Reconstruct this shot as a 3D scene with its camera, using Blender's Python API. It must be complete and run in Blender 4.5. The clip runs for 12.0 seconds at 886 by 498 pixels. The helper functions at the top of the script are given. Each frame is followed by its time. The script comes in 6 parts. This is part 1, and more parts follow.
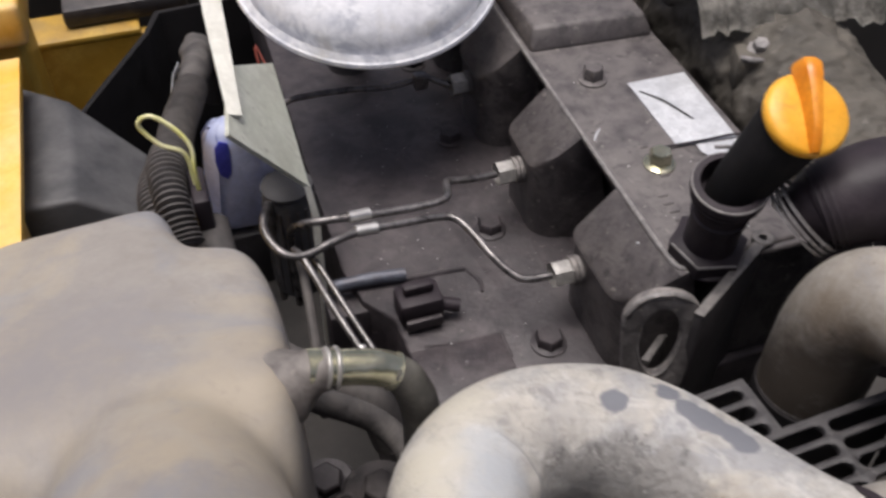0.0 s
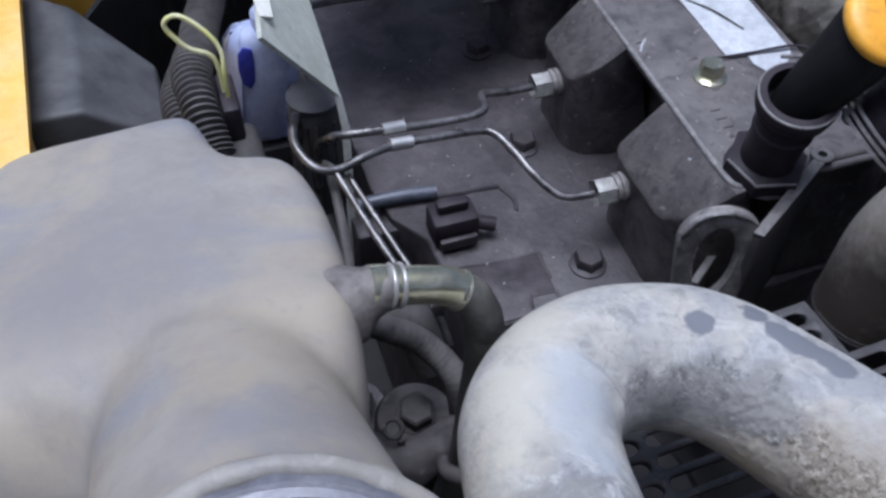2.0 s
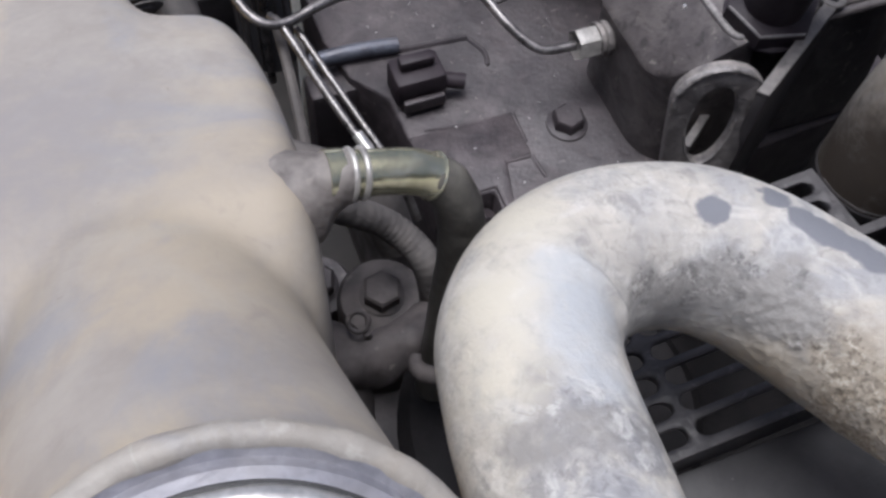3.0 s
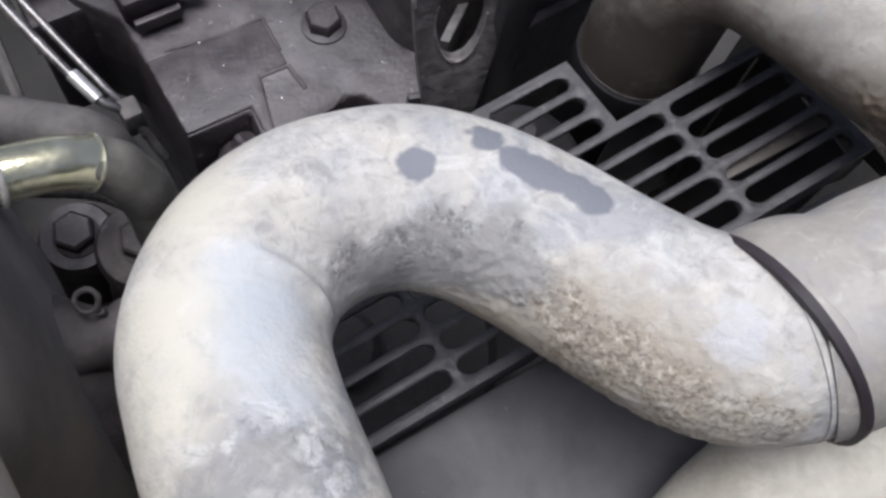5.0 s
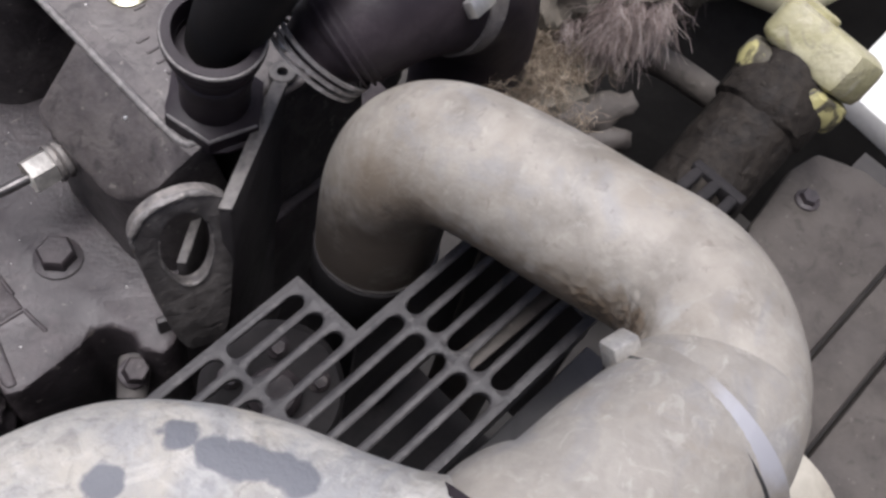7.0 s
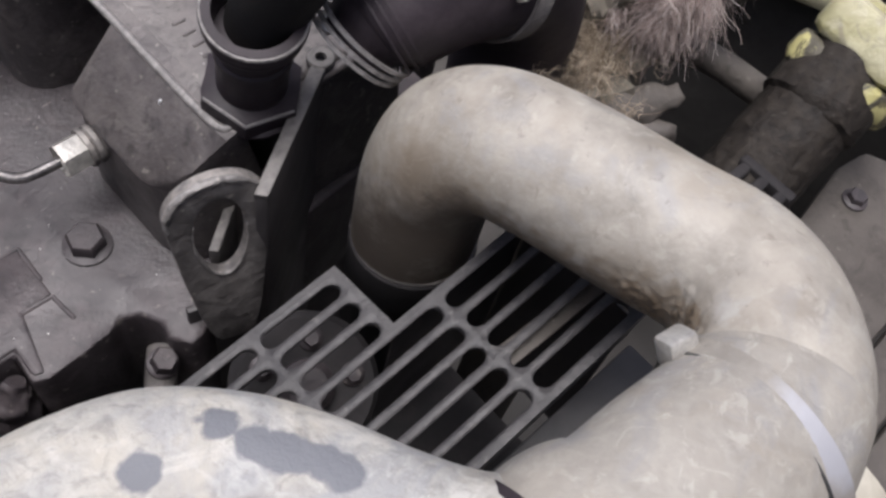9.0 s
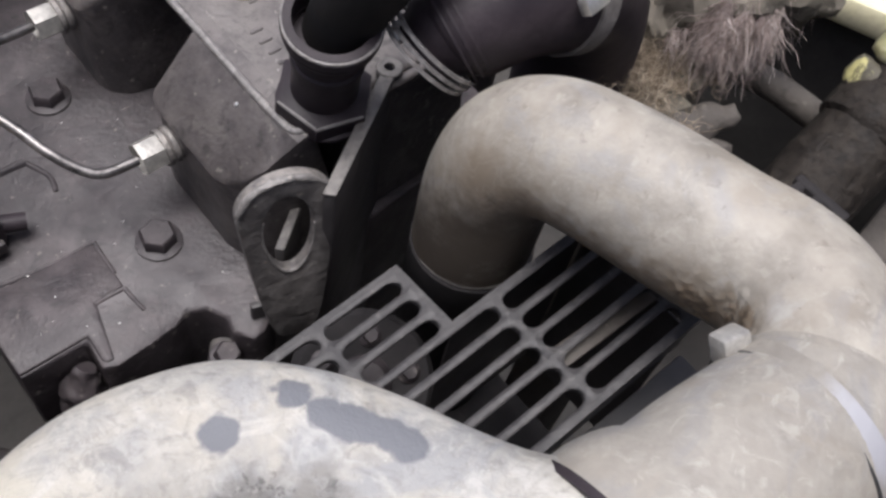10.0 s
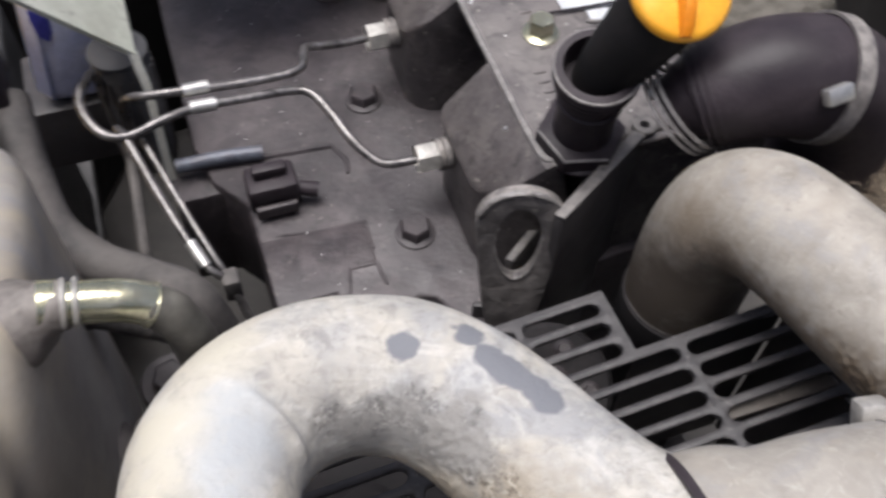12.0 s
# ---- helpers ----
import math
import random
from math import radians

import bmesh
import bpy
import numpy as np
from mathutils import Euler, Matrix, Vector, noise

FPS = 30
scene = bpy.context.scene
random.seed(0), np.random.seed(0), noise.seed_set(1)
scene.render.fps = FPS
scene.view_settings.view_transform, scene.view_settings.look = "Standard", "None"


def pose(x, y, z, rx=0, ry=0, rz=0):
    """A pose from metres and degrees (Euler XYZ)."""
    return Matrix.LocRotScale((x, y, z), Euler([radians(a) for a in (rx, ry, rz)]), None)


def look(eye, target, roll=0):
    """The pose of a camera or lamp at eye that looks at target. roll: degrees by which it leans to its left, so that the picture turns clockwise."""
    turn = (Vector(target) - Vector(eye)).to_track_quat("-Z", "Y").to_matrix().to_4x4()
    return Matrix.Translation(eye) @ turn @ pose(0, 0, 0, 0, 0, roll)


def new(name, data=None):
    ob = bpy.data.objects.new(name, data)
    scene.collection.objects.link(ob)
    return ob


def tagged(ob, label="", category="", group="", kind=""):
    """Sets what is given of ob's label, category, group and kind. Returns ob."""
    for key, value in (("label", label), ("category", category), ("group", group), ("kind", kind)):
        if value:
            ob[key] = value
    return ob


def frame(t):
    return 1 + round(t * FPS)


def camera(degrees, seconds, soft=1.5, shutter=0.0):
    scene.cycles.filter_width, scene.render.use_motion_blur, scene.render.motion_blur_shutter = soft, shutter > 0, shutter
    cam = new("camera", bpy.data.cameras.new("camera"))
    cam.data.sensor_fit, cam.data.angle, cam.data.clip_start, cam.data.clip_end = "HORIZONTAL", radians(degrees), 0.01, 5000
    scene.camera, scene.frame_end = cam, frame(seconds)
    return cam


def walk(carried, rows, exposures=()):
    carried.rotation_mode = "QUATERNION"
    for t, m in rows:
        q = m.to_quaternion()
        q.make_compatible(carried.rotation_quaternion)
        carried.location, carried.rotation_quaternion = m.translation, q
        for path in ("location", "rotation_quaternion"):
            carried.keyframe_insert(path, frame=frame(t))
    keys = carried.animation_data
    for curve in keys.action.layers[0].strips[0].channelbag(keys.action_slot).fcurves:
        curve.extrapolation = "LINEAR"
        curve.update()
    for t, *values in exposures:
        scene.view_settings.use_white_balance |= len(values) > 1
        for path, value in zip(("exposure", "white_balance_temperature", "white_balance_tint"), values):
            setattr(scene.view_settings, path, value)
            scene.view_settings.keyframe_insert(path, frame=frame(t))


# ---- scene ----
cam = camera(50.43, 12.0, soft=2.8, shutter=0.2)
PATH = [
    (0, (0.0000, 0.0000, 0.5500), (0.2185, 0.6725, -0.1571), -0.00),
    (0.5, (-0.0336, 0.0486, 0.5432), (0.1648, 0.7261, -0.1649), 1.30),
    (1, (-0.0379, 0.0401, 0.5372), (0.1622, 0.7005, -0.1866), 2.16),
    (1.5, (-0.0284, 0.0228, 0.5309), (0.1888, 0.6631, -0.2059), 1.27),
    (2, (-0.0278, 0.0266, 0.5243), (0.1893, 0.6381, -0.2365), 1.59),
    (2.5, (-0.0165, 0.0401, 0.5087), (0.2024, 0.5866, -0.2996), 2.80),
    (2.7, (-0.0184, 0.0541, 0.4937), (0.1971, 0.5681, -0.3366), 3.46),
    (4.3, (0.0355, 0.0948, 0.4813), (0.2799, 0.4122, -0.4350), 10.87),
    (4.5, (0.0431, 0.0940, 0.4791), (0.2956, 0.3955, -0.4403), 12.18),
    (5, (0.0570, 0.0945, 0.4777), (0.3331, 0.3745, -0.4417), 14.73),
    (5.5, (0.0769, 0.1027, 0.4849), (0.3963, 0.3719, -0.4237), 16.16),
    (6, (0.1044, 0.1064, 0.4901), (0.4825, 0.3702, -0.3973), 16.66),
    (6.5, (0.1228, 0.1055, 0.5011), (0.5520, 0.3691, -0.3628), 16.98),
    (7, (0.1226, 0.1071, 0.4992), (0.5706, 0.3684, -0.3559), 17.53),
    (9, (0.1184, 0.1144, 0.4848), (0.5547, 0.3892, -0.3721), 16.93),
    (9.5, (0.1081, 0.1102, 0.4867), (0.5398, 0.4170, -0.3615), 15.38),
    (10, (0.1003, 0.1058, 0.4901), (0.5196, 0.4340, -0.3563), 14.05),
    (10.5, (0.0985, 0.1042, 0.4883), (0.5173, 0.4303, -0.3592), 14.69),
    (11, (0.1027, 0.1007, 0.4911), (0.5223, 0.4364, -0.3522), 13.83),
    (11.5, (0.0914, 0.0845, 0.5049), (0.4871, 0.4675, -0.3298), 11.75),
    (12, (0.0915, 0.0425, 0.5205), (0.2971, 0.5790, -0.2980), 2.96),
]
LIGHT = [(0.0, 0.2, 6250, 13), (1.0, 0.2, 5150, 14), (2.0, 0.15, 5150, 12), (2.5, 0.2, 5200, 11), (2.8, 0.35, 5750, 12), (4.3, 0.52, 5650, 10), (5.5, 0.55, 5750, 11), (6.0, 0.55, 5800, 11), (6.5, 0.46, 5850, 12), (7.2, 0.4, 5950, 13), (9.0, 0.52, 6000, 12), (11.0, 0.56, 6000, 11), (12.0, 0.6, 6050, 11)]
walk(cam, [(t, look(eye, aim, roll)) for t, eye, aim, roll in PATH], LIGHT)

# ---- world and sun: bright hazy daylight over an open engine bay ----
SUN_EL, SUN_AZ = 83.0, -60.0
world = bpy.data.worlds.new("sky")
world.use_nodes = True
scene.world = world
wn = world.node_tree.nodes
sky = wn.new("ShaderNodeTexSky")
sky.sky_type, sky.sun_disc = "NISHITA", False
sky.sun_elevation, sky.sun_rotation = radians(SUN_EL), radians(SUN_AZ)
sky.dust_density, sky.air_density = 8.0, 0.7
wn["Background"].inputs["Strength"].default_value = 0.085
world.node_tree.links.new(sky.outputs[0], wn["Background"].inputs["Color"])
sun = new("sun", bpy.data.lights.new("sun", "SUN"))
sun.data.energy, sun.data.angle, sun.data.color = 2.3, radians(34), (1.0, 0.96, 0.9)
sd = Vector((math.sin(radians(SUN_AZ)) * math.cos(radians(SUN_EL)), math.cos(radians(SUN_AZ)) * math.cos(radians(SUN_EL)), math.sin(radians(SUN_EL))))
sun.matrix_world = look(sd * 5, (0, 0, 0))


# ---- materials ----
def mat(name, c1, c2, rough=0.7, metal=0.0, scale=45.0, fine=500.0, bump=0.25, dust=None, dust_amount=0.6, speck=0.0, contrast=0.25):
    """Two colours over broad noise, fine grain in colour and relief, and settled dust on faces that look up."""
    m = bpy.data.materials.new(name)
    m.use_nodes = True
    n, ln = m.node_tree.nodes, m.node_tree.links
    bsdf = n["Principled BSDF"]
    co = n.new("ShaderNodeTexCoord")

    def noise_at(s, detail=6.0, distort=0.0):
        t = n.new("ShaderNodeTexNoise")
        t.inputs["Scale"].default_value, t.inputs["Detail"].default_value = s, detail
        t.inputs["Distortion"].default_value = distort
        ln.new(co.outputs["Object"], t.inputs["Vector"])
        return t.outputs["Fac"]

    def ramp(src, lo, hi, a=0.0, b=1.0):
        r = n.new("ShaderNodeMapRange")
        r.inputs["From Min"].default_value, r.inputs["From Max"].default_value = lo, hi
        r.inputs["To Min"].default_value, r.inputs["To Max"].default_value = a, b
        ln.new(src, r.inputs["Value"])
        return r.outputs["Result"]

    def mix(f, a, b, kind="MIX"):
        x = n.new("ShaderNodeMix")
        x.data_type, x.blend_type = "RGBA", kind
        for v, i in ((f, 0), (a, 6), (b, 7)):
            if isinstance(v, (int, float)):
                x.inputs[i].default_value = v
            elif isinstance(v, tuple):
                x.inputs[i].default_value = (*v, 1.0)
            else:
                ln.new(v, x.inputs[i])
        return x.outputs[2]

    def mul(a, b):
        x = n.new("ShaderNodeMath")
        x.operation = "MULTIPLY"
        for v, i in ((a, 0), (b, 1)):
            if isinstance(v, (int, float)):
                x.inputs[i].default_value = v
            else:
                ln.new(v, x.inputs[i])
        return x.outputs[0]

    broad, grain = noise_at(scale, 8.0, 0.6), noise_at(fine, 4.0)
    col = mix(ramp(broad, 0.5 - contrast / 2, 0.5 + contrast / 2), c1, c2)
    mottle = noise_at(scale * 3.3, 6.0, 1.2)
    col = mix(ramp(mottle, 0.42, 0.66, 0.0, 0.5), col, tuple(v * 0.78 for v in c1))
    col = mix(ramp(grain, 0.35, 0.7, 0.0, 0.3), col, tuple(v * 0.75 for v in c1))
    rg = ramp(broad, 0.3, 0.7, max(rough - 0.1, 0.05), min(rough + 0.1, 1.0))
    if speck:
        chips = ramp(noise_at(fine * 0.45, 2.0), 0.68, 0.72, 0.0, speck)
        col = mix(chips, col, (0.5, 0.46, 0.4))
    if dust:
        geo = n.new("ShaderNodeNewGeometry")
        sep = n.new("ShaderNodeSeparateXYZ")
        ln.new(geo.outputs["Normal"], sep.inputs[0])
        lay = mul(mul(ramp(sep.outputs["Z"], 0.1, 0.9), ramp(noise_at(scale * 1.7, 7.0), 0.32, 0.62)), dust_amount)
        col = mix(lay, col, dust)
    ln.new(col, bsdf.inputs["Base Color"])
    ln.new(rg, bsdf.inputs["Roughness"])
    bsdf.inputs["Metallic"].default_value = metal
    b1 = n.new("ShaderNodeBump")
    b1.inputs["Strength"].default_value, b1.inputs["Distance"].default_value = bump, 0.0012
    ln.new(grain, b1.inputs["Height"])
    b2 = n.new("ShaderNodeBump")
    b2.inputs["Strength"].default_value, b2.inputs["Distance"].default_value = bump, 0.004
    ln.new(broad, b2.inputs["Height"])
    ln.new(b2.outputs[0], b1.inputs["Normal"])
    ln.new(b1.outputs[0], bsdf.inputs["Normal"])
    return m


def stain_or_shade(m, spots, colour, edge=0.0012, wobble=0.004):
    """Adds blotches of a colour, dried stains and painted shade, round given places (x, y, z, radius)."""
    n, ln = m.node_tree.nodes, m.node_tree.links
    bsdf = n["Principled BSDF"]
    geo = n.new("ShaderNodeTexCoord")
    tex = n.new("ShaderNodeTexNoise")
    tex.inputs["Scale"].default_value, tex.inputs["Detail"].default_value = 160.0, 4.0
    ln.new(geo.outputs["Object"], tex.inputs["Vector"])
    base = bsdf.inputs["Base Color"].links[0].from_socket
    for x, y, z, r in spots:
        d = n.new("ShaderNodeVectorMath")
        d.operation = "DISTANCE"
        d.inputs[1].default_value = (x, y, z)
        ln.new(geo.outputs["Object"], d.inputs[0])
        w = n.new("ShaderNodeMath")
        w.operation = "MULTIPLY_ADD"
        w.inputs[1].default_value = wobble
        ln.new(tex.outputs["Fac"], w.inputs[0])
        ln.new(d.outputs["Value"], w.inputs[2])
        f = n.new("ShaderNodeMapRange")
        f.inputs["From Min"].default_value, f.inputs["From Max"].default_value = r + wobble / 2 + edge, r + wobble / 2 - edge
        ln.new(w.outputs[0], f.inputs["Value"])
        x2 = n.new("ShaderNodeMix")
        x2.data_type = "RGBA"
        ln.new(f.outputs["Result"], x2.inputs[0])
        ln.new(base, x2.inputs[6])
        x2.inputs[7].default_value = (*colour, 1.0)
        base = x2.outputs[2]
    ln.new(base, bsdf.inputs["Base Color"])
    return m


def weather(m, layers, relief=0.0, relief_scale=240.0):
    """Irregular blotches of other tints: (size, distortion, low, high, colour, amount), then coarse relief."""
    n, ln = m.node_tree.nodes, m.node_tree.links
    bsdf = n["Principled BSDF"]
    co = n.new("ShaderNodeTexCoord")
    base = bsdf.inputs["Base Color"].links[0].from_socket
    for size, distort, lo, hi, colour, amount in layers:
        t = n.new("ShaderNodeTexNoise")
        t.inputs["Scale"].default_value, t.inputs["Detail"].default_value, t.inputs["Distortion"].default_value = size, 9.0, distort
        t.inputs["Roughness"].default_value = 0.62
        shift = n.new("ShaderNodeVectorMath")
        shift.inputs[1].default_value = (size * 0.37, size * 0.11, amount * 7.0)
        ln.new(co.outputs["Object"], shift.inputs[0])
        ln.new(shift.outputs[0], t.inputs["Vector"])
        f = n.new("ShaderNodeMapRange")
        f.inputs["From Min"].default_value, f.inputs["From Max"].default_value, f.inputs["To Max"].default_value = lo, hi, amount
        ln.new(t.outputs["Fac"], f.inputs["Value"])
        x = n.new("ShaderNodeMix")
        x.data_type = "RGBA"
        ln.new(f.outputs["Result"], x.inputs[0])
        ln.new(base, x.inputs[6])
        x.inputs[7].default_value = (*colour, 1.0)
        base = x.outputs[2]
    ln.new(base, bsdf.inputs["Base Color"])
    if relief:
        t = n.new("ShaderNodeTexNoise")
        t.inputs["Scale"].default_value, t.inputs["Detail"].default_value, t.inputs["Distortion"].default_value = relief_scale, 5.0, 1.0
        ln.new(co.outputs["Object"], t.inputs["Vector"])
        b = n.new("ShaderNodeBump")
        b.inputs["Strength"].default_value, b.inputs["Distance"].default_value = relief, 0.003
        ln.new(t.outputs["Fac"], b.inputs["Height"])
        ln.new(bsdf.inputs["Normal"].links[0].from_socket, b.inputs["Normal"])
        ln.new(b.outputs[0], bsdf.inputs["Normal"])
    return m


def patch(m, spots, size, lo, hi, colour, amount, distort=0.6):
    """Mottled deposits and painted shade: noise blotches of a colour that stay within given places (x, y, z, radius).
    """
    n, ln = m.node_tree.nodes, m.node_tree.links
    bsdf = n["Principled BSDF"]
    co = n.new("ShaderNodeTexCoord")
    t = n.new("ShaderNodeTexNoise")
    t.inputs["Scale"].default_value, t.inputs["Detail"].default_value, t.inputs["Distortion"].default_value = size, 8.0, distort
    t.inputs["Roughness"].default_value = 0.6
    ln.new(co.outputs["Object"], t.inputs["Vector"])
    reach = None
    for x, y, z, r in spots:
        d = n.new("ShaderNodeVectorMath")
        d.operation = "DISTANCE"
        d.inputs[1].default_value = (x, y, z)
        ln.new(co.outputs["Object"], d.inputs[0])
        f = n.new("ShaderNodeMapRange")
        f.interpolation_type = "SMOOTHSTEP"
        f.inputs["From Min"].default_value, f.inputs["From Max"].default_value, f.inputs["To Max"].default_value = r, r * 0.35, 1.0
        ln.new(d.outputs["Value"], f.inputs["Value"])
        if reach is None:
            reach = f.outputs["Result"]
        else:
            mx = n.new("ShaderNodeMath")
            mx.operation = "MAXIMUM"
            ln.new(reach, mx.inputs[0])
            ln.new(f.outputs["Result"], mx.inputs[1])
            reach = mx.outputs[0]
    # the blotch thins out towards its border: the noise must pass a higher bar there
    bar = n.new("ShaderNodeMath")
    bar.operation = "MULTIPLY_ADD"
    bar.inputs[1].default_value, bar.inputs[2].default_value = 0.45, -0.45
    ln.new(reach, bar.inputs[0])
    add = n.new("ShaderNodeMath")
    ln.new(t.outputs["Fac"], add.inputs[0])
    ln.new(bar.outputs[0], add.inputs[1])
    g = n.new("ShaderNodeMapRange")
    g.inputs["From Min"].default_value, g.inputs["From Max"].default_value, g.inputs["To Max"].default_value = lo, hi, amount
    ln.new(add.outputs[0], g.inputs["Value"])
    x2 = n.new("ShaderNodeMix")
    x2.data_type = "RGBA"
    ln.new(g.outputs["Result"], x2.inputs[0])
    ln.new(bsdf.inputs["Base Color"].links[0].from_socket, x2.inputs[6])
    x2.inputs[7].default_value = (*colour, 1.0)
    ln.new(x2.outputs[2], bsdf.inputs["Base Color"])
    return m


def veins(m, size, width, colour, amount, low=0.45, high=0.6, warp=0.35):
    """Wandering thin lines of corrosion, like dried water marks, in uneven fields."""
    n, ln = m.node_tree.nodes, m.node_tree.links
    bsdf = n["Principled BSDF"]
    co = n.new("ShaderNodeTexCoord")
    w = n.new("ShaderNodeTexNoise")
    w.inputs["Scale"].default_value, w.inputs["Detail"].default_value = size * 1.6, 5.0
    ln.new(co.outputs["Object"], w.inputs["Vector"])
    sh = n.new("ShaderNodeVectorMath")
    sh.operation = "MULTIPLY_ADD"
    sh.inputs[1].default_value = (warp * 4 / size,) * 3
    ln.new(w.outputs["Color"], sh.inputs[0])
    ln.new(co.outputs["Object"], sh.inputs[2])
    v = n.new("ShaderNodeTexVoronoi")
    v.feature = "DISTANCE_TO_EDGE"
    v.inputs["Scale"].default_value = size
    ln.new(sh.outputs[0], v.inputs["Vector"])
    f = n.new("ShaderNodeMapRange")
    f.inputs["From Min"].default_value, f.inputs["From Max"].default_value, f.inputs["To Max"].default_value = width, 0.0, amount
    ln.new(v.outputs["Distance"], f.inputs["Value"])
    field = n.new("ShaderNodeTexNoise")
    field.inputs["Scale"].default_value, field.inputs["Detail"].default_value = size * 0.45, 3.0
    ln.new(co.outputs["Object"], field.inputs["Vector"])
    g = n.new("ShaderNodeMapRange")
    g.inputs["From Min"].default_value, g.inputs["From Max"].default_value = low, high
    ln.new(field.outputs["Fac"], g.inputs["Value"])
    mu = n.new("ShaderNodeMath")
    mu.operation = "MULTIPLY"
    ln.new(f.outputs["Result"], mu.inputs[0])
    ln.new(g.outputs["Result"], mu.inputs[1])
    x = n.new("ShaderNodeMix")
    x.data_type = "RGBA"
    ln.new(mu.outputs[0], x.inputs[0])
    ln.new(bsdf.inputs["Base Color"].links[0].from_socket, x.inputs[6])
    x.inputs[7].default_value = (*colour, 1.0)
    ln.new(x.outputs[2], bsdf.inputs["Base Color"])
    return m


def by_strand(m, colours):
    """Gives every loose piece of a mesh a tint of its own from a short ramp."""
    n, ln = m.node_tree.nodes, m.node_tree.links
    geo, ramp = n.new("ShaderNodeNewGeometry"), n.new("ShaderNodeValToRGB")
    ln.new(geo.outputs["Random Per Island"], ramp.inputs["Fac"])
    while len(ramp.color_ramp.elements) < len(colours):
        ramp.color_ramp.elements.new(0.5)
    for k, c in enumerate(colours):
        ramp.color_ramp.elements[k].position, ramp.color_ramp.elements[k].color = k / (len(colours) - 1), (*c, 1.0)
    ln.new(ramp.outputs["Color"], n["Principled BSDF"].inputs["Base Color"])
    return m


DUST = (0.15, 0.13, 0.118)
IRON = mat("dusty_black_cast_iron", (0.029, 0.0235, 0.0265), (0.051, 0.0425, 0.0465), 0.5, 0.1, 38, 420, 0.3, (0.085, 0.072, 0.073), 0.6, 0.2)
COVER = mat("dusty_black_cover", (0.05, 0.044, 0.046), (0.1, 0.089, 0.088), 0.5, 0.1, 42, 380, 0.3, (0.16, 0.143, 0.138), 0.7, 0.3)
BLACK = mat("black_painted_steel", (0.03, 0.027, 0.029), (0.05, 0.046, 0.047), 0.5, 0.0, 40, 500, 0.12, DUST, 0.3)
RUBBER = mat("black_rubber", (0.022, 0.017, 0.021), (0.037, 0.029, 0.034), 0.5, 0.0, 40, 600, 0.12, (0.09, 0.077, 0.081), 0.15)
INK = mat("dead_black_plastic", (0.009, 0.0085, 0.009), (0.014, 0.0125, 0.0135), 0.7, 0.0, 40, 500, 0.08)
GREYPLATE = mat("dusty_grey_sheet", (0.05, 0.048, 0.051), (0.068, 0.066, 0.067), 0.65, 0.0, 25, 600, 0.06, (0.105, 0.1, 0.098), 0.35)
GRILLE = mat("dusty_grey_guard", (0.032, 0.03, 0.032), (0.052, 0.049, 0.051), 0.55, 0.05, 60, 500, 0.25, (0.08, 0.075, 0.075), 0.5)
ALU = mat("oxidised_aluminium_tube", (0.34, 0.328, 0.305), (0.46, 0.443, 0.405), 0.66, 0.0, 34, 300, 0.3, (0.47, 0.437, 0.375), 0.35, 0.28, 0.3)
TAN = mat("dusty_painted_tube", (0.235, 0.214, 0.185), (0.33, 0.305, 0.266), 0.56, 0.0, 32, 420, 0.12, (0.46, 0.425, 0.37), 0.6, 0.25)
HOSE = mat("dusty_grey_hose", (0.26, 0.24, 0.212), (0.34, 0.32, 0.285), 0.55, 0.0, 30, 380, 0.25, (0.37, 0.34, 0.295), 0.4, 0.12)
TANK = mat("dusty_grey_plastic", (0.26, 0.237, 0.213), (0.31, 0.288, 0.26), 0.62, 0.0, 14, 300, 0.04, (0.32, 0.295, 0.262), 0.35, 0.06)
STEEL = mat("worn_steel", (0.4, 0.385, 0.36), (0.6, 0.58, 0.54), 0.42, 0.45, 90, 500, 0.2, DUST, 0.25)
LINE = mat("dull_steel_pipe", (0.11, 0.105, 0.103), (0.3, 0.285, 0.28), 0.34, 0.7, 90, 500, 0.15, DUST, 0.25)
BRIGHT = mat("bright_zinc", (0.5, 0.49, 0.47), (0.68, 0.67, 0.64), 0.38, 0.7, 90, 500, 0.1)
LUG = mat("scuffed_black_lug", (0.12, 0.111, 0.108), (0.22, 0.205, 0.197), 0.5, 0.2, 110, 450, 0.3, (0.36, 0.33, 0.3), 0.75, 0.4)
YELLOW = mat("faded_yellow_paint", (0.88, 0.47, 0.03), (0.9, 0.62, 0.2), 0.5, 0.0, 12, 300, 0.06, (0.78, 0.56, 0.27), 0.45)
YELLOWDK = mat("dirty_yellow_paint", (0.5, 0.29, 0.03), (0.62, 0.4, 0.07), 0.55, 0.0, 14, 300, 0.08, DUST, 0.4)
GRIPORANGE = mat("deep_orange_plastic", (0.75, 0.24, 0.01), (0.88, 0.34, 0.02), 0.38, 0.0, 50, 400, 0.08)
ORANGE = mat("orange_plastic", (0.88, 0.4, 0.025), (0.95, 0.5, 0.05), 0.38, 0.0, 50, 400, 0.08)
CREAM = mat("cream_painted_strip", (0.72, 0.71, 0.62), (0.82, 0.81, 0.73), 0.55, 0.0, 30, 300, 0.1, (0.5, 0.47, 0.4), 0.2)
# yellow paint lightened to carry strong sunlight
SUNYEL = mat("sunlit_yellow_paint", (0.78, 0.72, 0.44), (0.85, 0.8, 0.56), 0.55, 0.0, 20, 300, 0.1, (0.8, 0.75, 0.6), 0.3)
